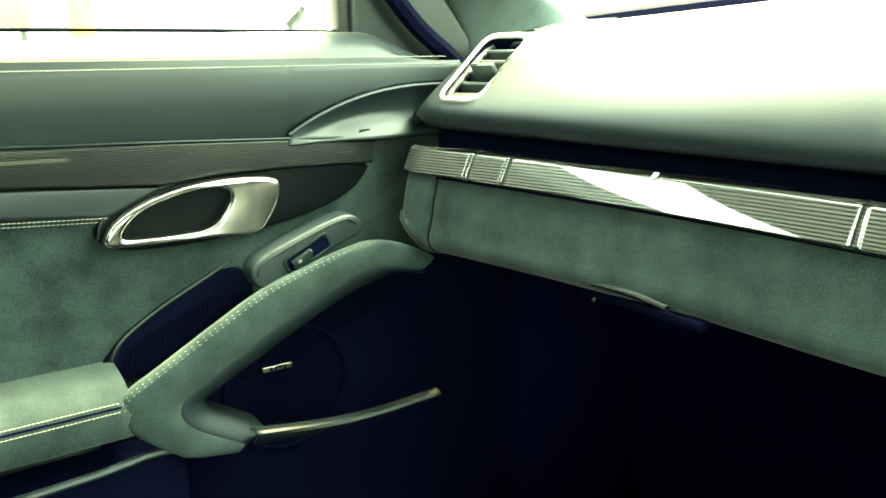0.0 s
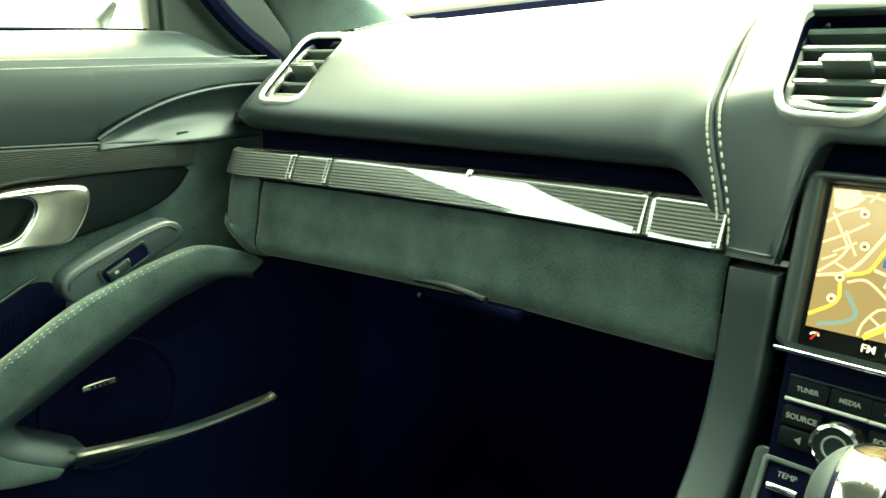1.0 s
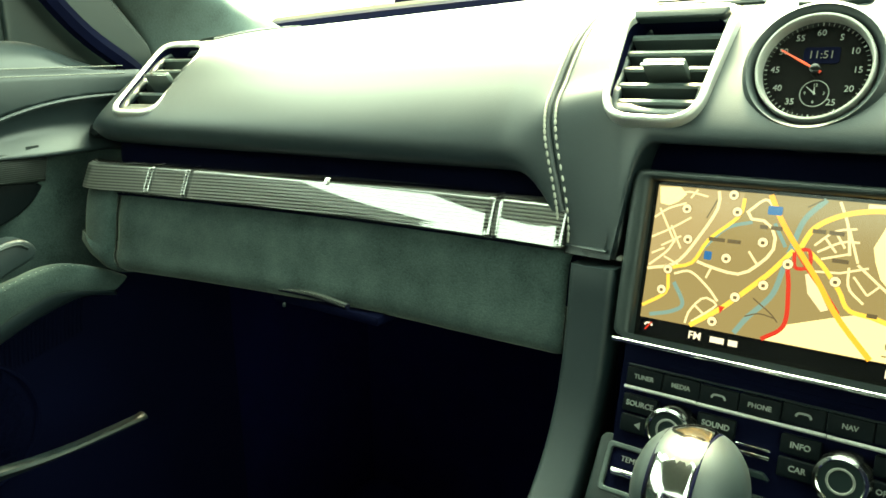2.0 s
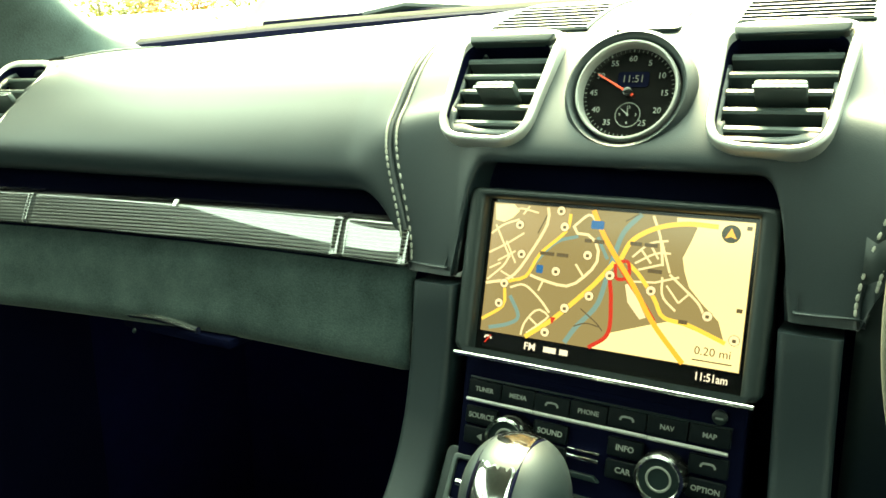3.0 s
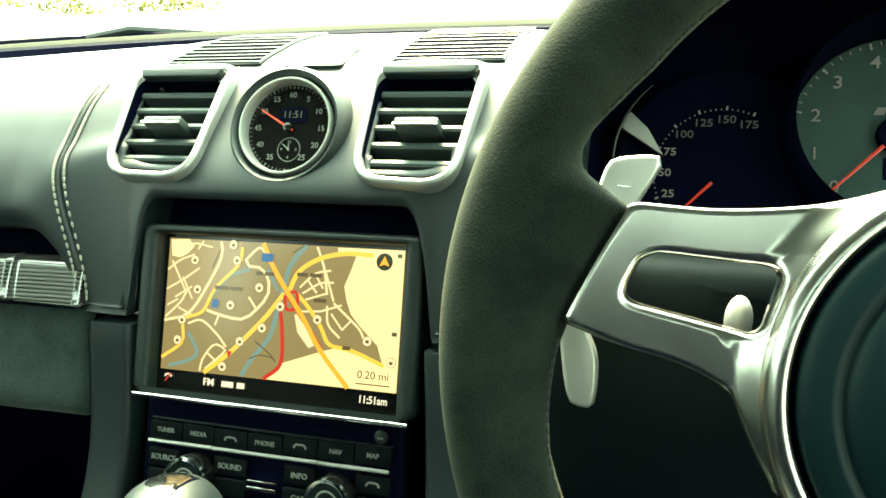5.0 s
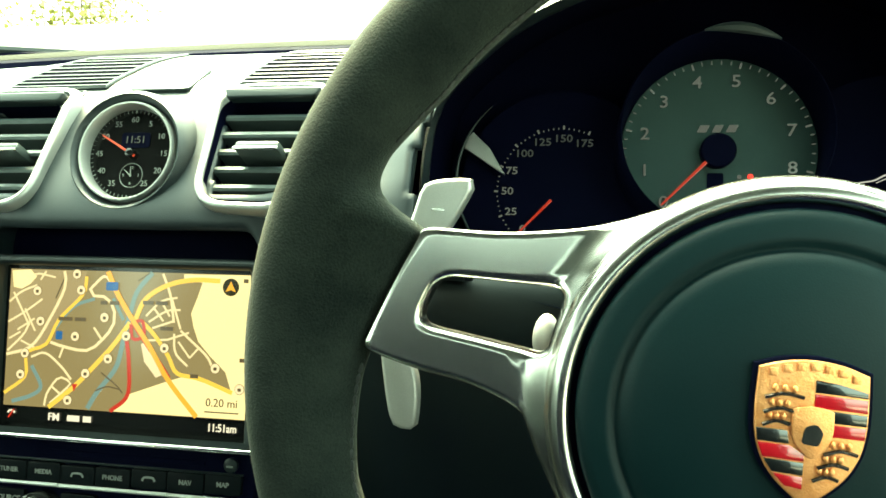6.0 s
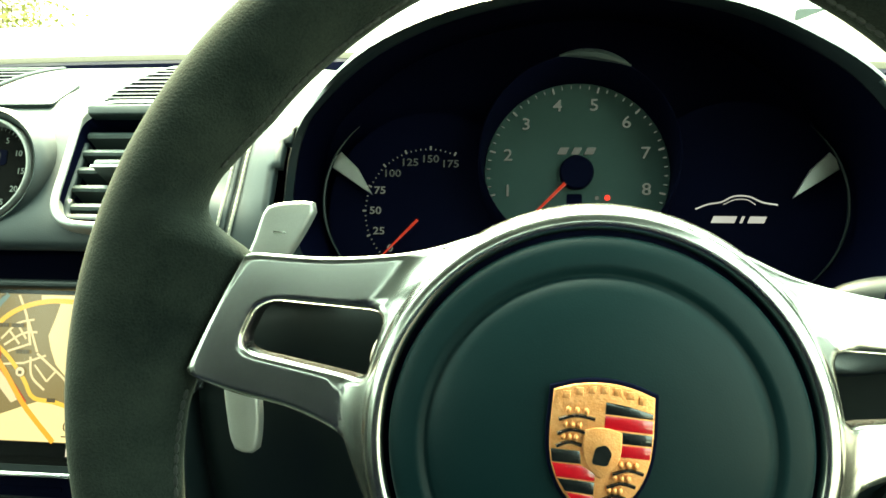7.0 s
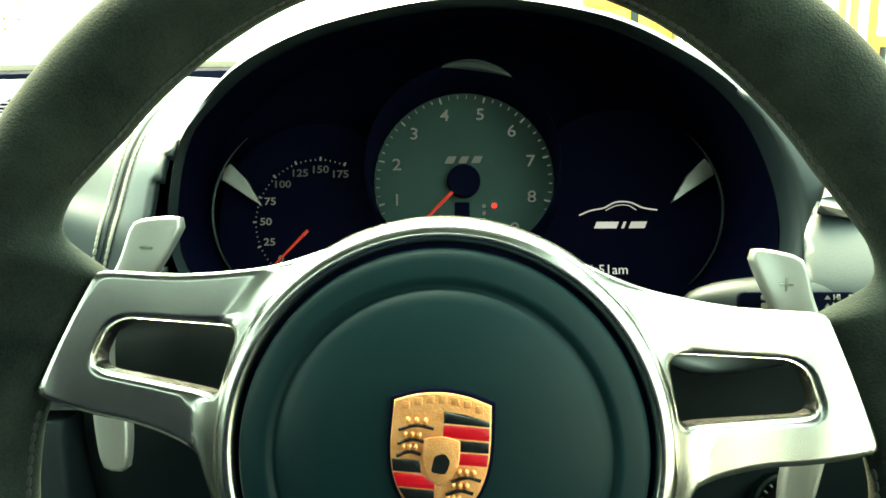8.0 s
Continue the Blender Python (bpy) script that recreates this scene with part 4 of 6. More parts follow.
for sx in (-1, 1):
    pillar(sx)
part("tunnel", box(-0.105, 0.105, -0.35, 0.52, 0.06, 0.400, 0.012), PLASTIC, console, "dark tunnel")
part("tunnel_front", box(-0.104, 0.104, 0.52, 0.90, 0.06, 0.46, 0.006), BLACK, console)
for sx in (-1, 1):
    part("side_wall", box(min(sx * 0.104, sx * 0.112), max(sx * 0.104, sx * 0.112), 0.615, 0.95, 0.10, 0.64, 0.002), BLACK, console)

selector = thing("gear_selector", pose(-0.012, 0.497, 0.556, -14, 0, 0), "leather gear selector knob with a polished metal inlay", "gear selector")


def knob_shape(u, v):
    a, b = u * 2 * math.pi, -1.05 + v * (math.pi / 2 + 1.05)
    r = math.cos(b) ** 0.8 if math.cos(b) > 0 else 0
    return Vector((0.0305 * r * math.cos(a), 0.037 * r * math.sin(a), 0.036 * math.sin(b)))


def band(p0, p1, lift_):
    def at(u, v):
        x = p0 + (p1 - p0) * u
        b = radians(-60 + 165 * v)
        k = math.sqrt(max(0.05, 1 - (x / 0.0305) ** 2))
        return Vector((x, -(0.037 * k + lift_) * math.cos(b), (0.036 * k + lift_) * math.sin(b)))
    return grid(at, 8, 24)


bm = grid(knob_shape, 32, 20)
bmesh.ops.remove_doubles(bm, verts=bm.verts, dist=1e-5)
part("knob", bm, LEATHER, selector, "smooth leather knob")
thicken(part("inlay", band(-0.0135, 0.0095, 0.0006), CHROME, selector, "polished metal inlay"), 0.0012, 0.0)
for x in (-0.0140, 0.0100):
    part("inlay_edge", tube([band_pt for band_pt in (Vector((x, -(0.037 * math.sqrt(1 - (x / 0.0305) ** 2) + 0.0006) * math.cos(radians(-60 + 165 * i / 20)), (0.036 * math.sqrt(1 - (x / 0.0305) ** 2) + 0.0006) * math.sin(radians(-60 + 165 * i / 20)))) for i in range(21))], 0.0009, 6), BLACK, selector)
part("stem", lathe([(0.016, -0.10), (0.012, -0.05), (0.013, -0.028)], 20), GLOSS, selector)
part("boot", lathe([(0.058, -0.135), (0.045, -0.11), (0.024, -0.07), (0.017, -0.05)], 24), LEATHER, selector, "leather boot")

# ---- instrument cluster ----
WELL = [(0.190, 0.735), (0.188, 0.770), (0.195, 0.800), (0.215, 0.822), (0.250, 0.847), (0.300, 0.866), (0.371, 0.876), (0.440, 0.866), (0.490, 0.845),
        (0.522, 0.824), (0.541, 0.800), (0.553, 0.765), (0.550, 0.730), (0.525, 0.700), (0.450, 0.680), (0.370, 0.675), (0.290, 0.680), (0.215, 0.700)]
well = [p.to_2d() for p in curve_through([Vector((a, b, 0)) for a, b in WELL], 96, True)]
WC2 = Vector((0.370, 0.765))


def scaled(k, y, drop=0.0):
    """The hood's outline, k times as large, at depth y; it leans forward towards its foot."""
    out = []
    for p in well:
        q = WC2 + (p - WC2) * k * 0.960
        low = ease((0.80 - p.y) / 0.10)
        side = ease((p.x - 0.44) / 0.10)
        near = 0.026 * side * max(0.0, 1 - max(0.0, y - 0.632) / 0.12)
        flush = ease((0.275 - p.x) / 0.08) * ease((0.860 - p.y) / 0.07)
        sink = flush * (0.016 + 0.040 * ease((k - 1.008) / 0.06))
        out.append(Vector((q.x - 0.014 * side, y - 0.018 * low - near + sink, q.y - drop)))
    return out


hood = bmesh.new()
loops(hood, [scaled(1.0, 0.632), scaled(1.012, 0.622), scaled(1.03, 0.618), scaled(1.05, 0.622), scaled(1.07, 0.634), scaled(1.10, 0.665, 0.004), scaled(1.14, 0.74, 0.012), scaled(1.17, 0.85, 0.03)])
for f in [f for f in hood.faces if f.calc_center_median().z < 0.705]:
    hood.faces.remove(f)
part("instrument_hood", hood, LEATHER, dashboard, "arched black leather hood over the instruments", 60)


def dash_depth(x, z):
    """The depth of the dashboard's face at a height."""
    return min((dash_at(x, 0.10 + 0.70 * i / 90) for i in range(91)), key=lambda p: abs(p.z - z)).y


# the flank where the hood runs out into the pad on its outer side
lip_ring, far_ring = scaled(1.03, 0.618), scaled(1.36, 0.618)
flank_rows = [i for i, p in enumerate(well) if p.x > 0.46 and p.y > 0.680 and p.y < 0.830]
flank = bmesh.new()
lines = []
for f in [k / 10 for k in range(11)]:
    row = []
    for i in flank_rows:
        a_ = lip_ring[i]
        b_ = Vector((far_ring[i].x, far_ring[i].y, a_.z + 0.2 * (far_ring[i].z - a_.z)))
        q_ = a_.lerp(b_, f)
        goal = dash_depth(b_.x, b_.z) - 0.002
        row.append(Vector((q_.x, a_.y + (goal - a_.y) * ease(f) - 0.004 * math.sin(math.pi * f), q_.z)))
    lines.append(row)
loops(flank, lines, closed=False)
thicken(part("hood_flank", flank, LEATHER, dashboard, "smooth leather flank beside the instruments", 70), 0.003)
lining = bmesh.new()
loops(lining, [scaled(0.998, 0.6325), scaled(0.986, 0.66), scaled(0.975, 0.70), scaled(0.97, 0.78)])
part("hood_lining", lining, BLACK, dashboard, "matt black inner lining of the hood", 60)

cluster = thing("instrument_cluster", face_frame((0.3655, 0.678, 0.771), 14), "three round instruments under a black hood", "instrument cluster")
back = [Vector((p.x - 0.3655, (p.y - 0.771) / math.cos(radians(14)))) for p in [WC2 + (q - WC2) * 1.0 for q in well]]
part("backplate", plate(back, 0.004, 0, -0.022), BLACK, cluster, "matt black backplate")
CLUSTER_PRINT = glow("dial_print", (0.50, 0.62, 0.58), 0.026)
SPEEDO_PRINT = glow("speedo_print", (0.40, 0.52, 0.52), 0.012)
NEEDLE = glow("lit_needle", (0.85, 0.06, 0.03), 0.075)


def radial_ticks(bm, c, r0, r1, a, half, z):
    d, s = Vector((math.cos(radians(a)), math.sin(radians(a)))), Vector((-math.sin(radians(a)), math.cos(radians(a)))) * half
    o = Vector(c)
    plate([o + d * r0 - s, o + d * r1 - s, o + d * r1 + s, o + d * r0 + s], 0.0003, 0, z, bm=bm)


tach = part("tachometer", lathe([(0.00001, 0.0), (0.0570, 0.0)], 64, cap0=True), DIAL, cluster, "grey tachometer dial")
for n in range(10):
    a = 91 + (4.5 - n) * 29.8
    letters("numeral", str(n), 0.0105, CLUSTER_PRINT, tach, 0.0440 * math.cos(radians(a)), 0.0440 * math.sin(radians(a)), 0.0008, bold=0.0001, wide=1.15)
bm = bmesh.new()
for i in range(46):
    a = 91 + (4.5 - i / 5) * 29.8
    radial_ticks(bm, (0, 0), 0.0520 if i % 5 == 0 else 0.0535, 0.0558, a, 0.0006 if i % 5 == 0 else 0.0003, 0.0006)
part("ticks", bm, CLUSTER_PRINT, tach, kind="stuff")
bars("trim_mark", [0.9, 0.8, 0.9], 0.0062, CLUSTER_PRINT, tach, -0.001, 0.0140, 0.0008, 0, 0.35)
part("digital_window", plate(rrect(0.0095, 0.0130, 0.001, 2, -0.0010, -0.0195), 0.0004, 0, 0.0006), BLACK, tach, "small dark digital window")
for i in range(4):
    bars("gear_mark", [0.7], 0.0034, CLUSTER_PRINT, tach, 0.0128, -0.0155 - 0.0046 * i, 0.0006)
LED = glow("red_lamp", (1.0, 0.04, 0.03), 0.30)
part("gear_lamp", lathe([(0.0018, 0.0002), (0.0016, 0.0010)], 12, c=(0.0192, -0.0152), cap1=True), LED, tach, "lit red lamp")
part("needle", moved(plate([(0.006, -0.0011), (0.046, -0.0006), (0.047, 0.0), (0.046, 0.0006), (0.006, 0.0011)], 0.001, 0.0002), pose(0, 0, 0.0060, 0, 0, 225.5)), NEEDLE, cluster, "red needle")
part("needle_hub", lathe([(0.0105, 0.0), (0.0105, 0.0055), (0.0095, 0.0065)], 32, cap1=True), BLACK, cluster, "black needle hub")
cowl = bmesh.new()
for_ring = [(0.0575, -0.001, 0.0), (0.0572, 0.012, 0.003), (0.0570, 0.028, 0.0065), (0.0578, 0.032, 0.0075), (0.0590, 0.030, 0.0073), (0.0605, 0.015, 0.004), (0.0620, -0.020, 0.0)]
loops(cowl, [[Vector((r * math.cos(2 * math.pi * k / 72), r * math.sin(2 * math.pi * k / 72) + up, z)) for k in range(72)] for r, z, up in for_ring])
part("tach_cowl", cowl, BLACK, cluster, "round cowl of the tachometer", 60)
# window reflection on the black cowl, drawn as a tapering arc of paler grey
arc = [Vector((0.0584 * math.cos(radians(a)), 0.0584 * math.sin(radians(a)) + 0.0075, 0.0322)) for a in range(60, 104, 3)]
part("cowl_glint", tube(arc, lambda t: 0.0028 * (0.2 + math.sin(math.pi * t)), 8), GREY_SATIN, cluster, "pale arc standing for the reflection on the cowl's edge")

# speedometer
SX, SY = -0.0935, -0.0245
speedo = part("speedometer", lathe([(0.00001, -0.0020), (0.0640, -0.0020)], 64, c=(SX, SY), cap0=True), BLACK, cluster, "black speedometer dial")
for i, num in enumerate(("0", "25", "50", "75", "100", "125", "150", "175", "190")):
    a = 226 - i * 23.0 if i < 8 else 226 - 7.65 * 23
    if num == "190":
        continue
    letters("numeral", num, 0.0066, CLUSTER_PRINT if i < 4 else SPEEDO_PRINT, speedo, SX + 0.0335 * math.cos(radians(a)), SY + 0.0335 * math.sin(radians(a)), -0.0012, bold=0.0001, wide=1.2)
bm = bmesh.new()
for i in range(36):
    a = 226 - i * 4.6
    radial_ticks(bm, (SX, SY), 0.0395, 0.0420 if i % 5 == 0 else 0.0405, a, 0.0006 if i % 5 == 0 else 0.0003, -0.0014)
part("ticks", bm, CLUSTER_PRINT, speedo, kind="stuff")
part("needle", moved(plate([(0.008, -0.0009), (0.040, -0.0005), (0.041, 0.0), (0.040, 0.0005), (0.008, 0.0009)], 0.001, 0.0002), pose(SX, SY, 0.0020, 0, 0, 226)), NEEDLE, cluster, "red needle")
for sx in (-1, 1):
    cx = sx * 0.0975
    arc = [Vector((cx + sx * 0.0610 * math.cos(radians(a)), SY + 0.006 + 0.0610 * math.sin(radians(a)), 0.008)) for a in range(-50, 51, 4)]
    part("dial_rim", tube(arc, lambda t: 0.0009 * (0.25 + math.sin(math.pi * t)), 8), SATIN, cluster, "dark glossy rim of an outer dial")
    o = [Vector((sx * a, b)) for a, b in ((0.1281, -0.0150), (0.1545, 0.0022), (0.1530, 0.0085), (0.1490, 0.0125), (0.1383, 0.0023))]
    part("dial_fin", plate(o, 0.003, 0.0006, 0.0050), SILVER, cluster, "bright wedge beside an outer dial")

# right display with the car's outline drawn on it
disp = part("side_display", lathe([(0.00001, -0.0020), (0.0640, -0.0020)], 64, c=(0.0975, SY + 0.006), cap0=True), BLACK, cluster, "dark round display")
LOGO = glow("display_white", (0.80, 0.86, 0.86), 0.085)
p = curve_through([(0.0725, -0.0215, 0), (0.0800, -0.0185, 0), (0.0880, -0.0170, 0), (0.0950, -0.0135, 0), (0.1040, -0.0135, 0), (0.1120, -0.0170, 0), (0.1210, -0.0185, 0)], 24)
part("outline_drawing", ribbon(p, 0.0009, -0.0014), LOGO, disp)
p = curve_through([(0.0890, -0.0185, 0), (0.0960, -0.0155, 0), (0.1030, -0.0155, 0), (0.1080, -0.0185, 0)], 14)
part("outline_drawing", ribbon(p, 0.0005, -0.0014), LOGO, disp)
bars("name_line", [2.4, 0.3, 1.7], 0.0058, LOGO, disp, 0.0972, -0.0278, -0.0014, 0, 0.3)
letters("display_time", "11:51am", 0.0085, LOGO, disp, 0.0880, -0.0560, -0.0014)

# clear cover over the instruments
GLASS = bpy.data.materials.new("clear_glass")
GLASS.use_nodes = True
gt = GLASS.node_tree
gt.nodes.remove(gt.nodes["Principled BSDF"])
clear, shine, blend = gt.nodes.new("ShaderNodeBsdfTransparent"), gt.nodes.new("ShaderNodeBsdfGlossy"), gt.nodes.new("ShaderNodeMixShader")
shine.inputs["Roughness"].default_value = 0.02
fres = gt.nodes.new("ShaderNodeFresnel")
fres.inputs["IOR"].default_value = 1.35
gt.links.new(fres.outputs[0], blend.inputs[0])
gt.links.new(clear.outputs[0], blend.inputs[1])
gt.links.new(shine.outputs[0], blend.inputs[2])
gt.links.new(blend.outputs[0], gt.nodes["Material Output"].inputs["Surface"])

# ---- steering wheel ----
wheel = thing("steering_wheel", face_frame((0.3625, 0.4645, 0.690), 12, -3.5), "suede steering wheel with silver spokes and shift paddles", "steering wheel")
RC, RT, RISE, BACK = 0.1918, 0.0195, 0.013, -0.006


# how far in the grip reaches: round the rim, and out to the spokes at the thumb rests
GRIP = [(-90, 0.1715), (-20, 0.1700), (-14, 0.1670), (-6, 0.1625), (-1.5, 0.1585), (8, 0.1485), (16, 0.1420), (17.4, 0.1400), (18.0, 0.1490), (18.5, 0.1600), (19.1, 0.1660), (20.0, 0.1705), (21.8, 0.1732), (25, 0.1735), (30, 0.1705), (36, 0.1682), (50, 0.1690), (65, 0.1715), (90, 0.1723)]


def grip_reach(deg):
    d = (deg + 180) % 360 - 180
    d = 180 - d if d > 90 else -180 - d if d < -90 else d
    for (a0, r0), (a1, r1) in zip(GRIP, GRIP[1:]):
        if a0 <= d <= a1:
            return r0 + (r1 - r0) * (d - a0) / (a1 - a0)
    return 0.1723


def rim_section(deg):
    a = radians(deg)
    ext = RC - RT - sum(grip_reach(deg + o) for o in (-0.9, -0.45, 0, 0.45, 0.9)) / 5
    sag = 0.005 * min(1.0, ext / 0.020)
    out = []
    for j in range(32):
        b = 2 * math.pi * j / 32
        c, s_ = math.cos(b), math.sin(b)
        reach = RT * c if c > 0 else (RT + ext) * c
        z = BACK + RT * 0.95 * s_ - (sag * abs(c) ** 1.6 if c < 0 else 0.0)
        out.append(Vector(((RC + reach) * math.cos(a), RISE + (RC + reach) * math.sin(a), z)))
    return out


bm = bmesh.new()
rings = [rim_section(360 * k / 540) for k in range(540)]
loops(bm, rings + [rings[0]])
bmesh.ops.remove_doubles(bm, verts=bm.verts, dist=1e-6)
part("rim", bm, RIM_SUEDE, wheel, "dark suede wrapped rim", 80)


def seam_on_rim(sx, a0, a1):
    def at(t):
        a = a0 + (a1 - a0) * t
        return rim_section(a if sx > 0 else 180 - a)[15]
    return at


DARK_THREAD = textured(material("dark_thread", (0.05, 0.05, 0.045), 0.8), (0.006, 0.008, 0.008), (0.014, 0.017, 0.016), 1200, 60, 0.2, 0, (0.7, 0.9))
for sx in (-1, 1):
    stitches(seam_on_rim(sx, 27, 89), 44, 0.0040, 0.0011, DARK_THREAD, wheel, label="dark thread stitching")
    stitches(seam_on_rim(sx, -4, -60), 38, 0.0040, 0.0011, DARK_THREAD, wheel, label="dark thread stitching")

# silver spoke frame: a ring round the hub that runs out into two pierced spokes
HOLE = [(0.0815, 0.0395), (0.1270, 0.0402), (0.1330, 0.0370), (0.1372, 0.0260), (0.1370, 0.0215), (0.1330, 0.0195), (0.0900, 0.0135), (0.0868, 0.0160)]


HUB_SEG = 96
ring = lathe([(0.0766, 0.0040), (0.0768, 0.0108), (0.0776, 0.0126), (0.0792, 0.0134), (0.0815, 0.0132), (0.0840, 0.0114), (0.0860, 0.0080), (0.0872, 0.0030), (0.0874, -0.0030), (0.0868, -0.0100)], HUB_SEG)
part("hub_ring", ring, METAL, wheel, "satin silver ring round the hub", 70)


def ray_to(poly, c, a):
    """Where the ray from c at angle a leaves the outline."""
    d = Vector((math.cos(a), math.sin(a)))
    best = None
    for i in range(len(poly)):
        p, q = poly[i - 1] - c, poly[i] - c
        e = q - p
        den = d.x * e.y - d.y * e.x
        if abs(den) < 1e-12:
            continue
        t = (p.x * e.y - p.y * e.x) / den
        s_ = (p.x * d.y - p.y * d.x) / den
        if t > 0 and -1e-9 <= s_ <= 1 + 1e-9 and (best is None or t > best):
            best = t
    return c + d * (best or 0.0)


def spoke_mesh(sx):
    """A pierced spoke: rings of points between its outline and the opening, rising to the hub."""
    top = curve_through([Vector((x, y, 0)) for x, y in ((0.0180, 0.0808), (0.0320, 0.0780), (0.0440, 0.0740), (0.0550, 0.0698), (0.0660, 0.0660), (0.0805, 0.0625), (0.1070, 0.0592), (0.1360, 0.0588))], 30)
    end = curve_through([Vector((x, y, 0)) for x, y in ((0.1400, 0.0575), (0.1500, 0.0350), (0.1600, 0.0105))], 10)
    low = curve_through([Vector((x, y, 0)) for x, y in ((0.1585, 0.0080), (0.1370, 0.0025), (0.1180, -0.0008), (0.1010, -0.0065), (0.0920, -0.0130), (0.0885, -0.0225), (0.0845, -0.0320), (0.0795, -0.0400), (0.0735, -0.0450), (0.0680, -0.0455))], 34)
    hub = [Vector((0.0790 * math.cos(radians(a)), 0.0790 * math.sin(radians(a)), 0)) for a in range(-30, 76, 6)]
    outline = [p.to_2d() for p in top + end + low + hub]
    hole = round_corners(HOLE, 0.006, 4)
    c = Vector((0.107, 0.0285))
    n = 144
    o = [ray_to(outline, c, 2 * math.pi * k / n) for k in range(n)]
    q = [ray_to(hole, c, 2 * math.pi * k / n) for k in range(n)]

    def high(p):
        r = p.length
        return 0.0105 * ease((0.098 - r) / 0.020) + 0.0022 * math.exp(-((p.x - 0.150) / 0.02) ** 2)

    def ring_at(pts, dz):
        return [Vector((sx * p.x, p.y, high(p) + dz)) for p in pts]
    rings = [ring_at(o, -0.012), ring_at(o, -0.0024), ring_at(inset(o, 0.0004), -0.0008), ring_at(inset(o, 0.0012), 0.0)]
    for k in range(1, 8):
        f = k / 8
        rings.append(ring_at([a.lerp(b, f) for a, b in zip(inset(o, 0.0012), inset(q, -0.0016))], 0.0))
    rings += [ring_at(inset(q, -0.0016), 0.0), ring_at(inset(q, -0.0006), -0.0009), ring_at(q, -0.0030), ring_at(q, -0.0120)]
    bm = bmesh.new()
    loops(bm, rings + [rings[0]])
    bmesh.ops.remove_doubles(bm, verts=bm.verts, dist=1e-6)
    return bm


for sx in (-1, 1):
    part("spoke", spoke_mesh(sx), METAL, wheel, "satin silver pierced spoke", 75)
lower = plate(round_corners([(-0.046, -0.066), (0.046, -0.066), (0.042, -0.110), (0.040, -0.166), (-0.040, -0.166), (-0.042, -0.110)], 0.008), 0.010, 0.003, 0.002)
part("spoke", lower, METAL, wheel, "satin silver lower spoke")
# inner cheeks of the openings
for sx in (-1, 1):
    part("cheek", blob((sx * 0.0905, 0.0150, -0.050), (0.0060, 0.0110, 0.0050), 20, 14), SILVER, wheel, "silver inner cheek")

part("airbag_cover", lathe([(0.0750, 0.000), (0.0749, 0.0110), (0.0742, 0.0140), (0.0728, 0.0156), (0.0700, 0.0166), (0.0650, 0.0178), (0.0628, 0.0178), (0.0616, 0.0164), (0.0602, 0.0163), (0.0588, 0.0182), (0.0550, 0.0202), (0.0450, 0.0228), (0.0300, 0.0248), (0.0120, 0.0258), (0.00001, 0.0259)], 96), AIRBAG, wheel, "round black leather airbag cover", 60)
part("hub_gap", lathe([(0.0790, -0.004), (0.0772, 0.0085), (0.0745, 0.0085)], 72), BLACK, wheel)

# shield badge: plain enamel fields, with no letters or animal
SHIELD = [(-0.0168, 0.0205), (-0.009, 0.0230), (0.0, 0.0240), (0.009, 0.0230), (0.0168, 0.0205), (0.0172, 0.006), (0.0160, -0.0040), (0.0125, -0.0120), (0.0065, -0.0185), (0.0, -0.0225), (-0.0065, -0.0185), (-0.0125, -0.0120), (-0.0160, -0.0040), (-0.0172, 0.006)]
top_edge = curve_through([Vector((x, y, 0)) for x, y in SHIELD[:5]], 14)
low_edge_ = curve_through([Vector((x, y, 0)) for x, y in SHIELD[4:] + SHIELD[:1]], 40)
so = [Vector((p.x * 1.0, p.y + 0.0005)) for p in top_edge[:-1] + low_edge_[:-1]]
badge = part("shield_badge", plate(so, 0.004, 0.0008, 0.0290), GOLD, wheel, "golden shield badge with red and black enamel bands")
part("badge_recess", plate(inset(so, -0.0013), 0.004, 0.0006, 0.0276), BLACK, badge)


def field(name, pts, mat, z=0.0294):
    return part(name, plate([Vector(p) for p in pts], 0.0004, 0.00015, z, 2), mat, badge)


field("enamel_band", [(0.0008, 0.0183), (0.0080, 0.0176), (0.0164, 0.0157), (0.0165, 0.0139), (0.0008, 0.0143)], ENAMEL)
field("enamel_band", [(0.0008, 0.0138), (0.0165, 0.0134), (0.0166, 0.0092), (0.0008, 0.0094)], RED)
field("enamel_band", [(0.0062, 0.0088), (0.0166, 0.0086), (0.0166, 0.0050), (0.0062, 0.0050)], ENAMEL)
field("enamel_band", [(0.0062, 0.0045), (0.0166, 0.0045), (0.0162, 0.0006), (0.0062, 0.0006)], RED)
field("enamel_band", [(-0.0164, 0.0012), (-0.0068, 0.0012), (-0.0060, -0.0030), (-0.0157, -0.0030)], ENAMEL)
field("enamel_band", [(-0.0156, -0.0035), (-0.0058, -0.0035), (-0.0012, -0.0060), (-0.0012, -0.0082), (-0.0138, -0.0080)], RED)
field("enamel_band", [(-0.0102, -0.0130), (-0.0012, -0.0133), (-0.0012, -0.0172), (-0.0064, -0.0166)], RED)
field("enamel_band", [(-0.0135, -0.0085), (-0.0012, -0.0087), (-0.0012, -0.0128), (-0.0106, -0.0125)], ENAMEL)
inner_shield = [Vector((0.0005 + p.x * 0.37, p.y * 0.36 + 0.0010)) for p in so]
small = part("inner_shield", plate(inner_shield, 0.001, 0.0004, 0.0302), GOLD, badge, "small golden shield")
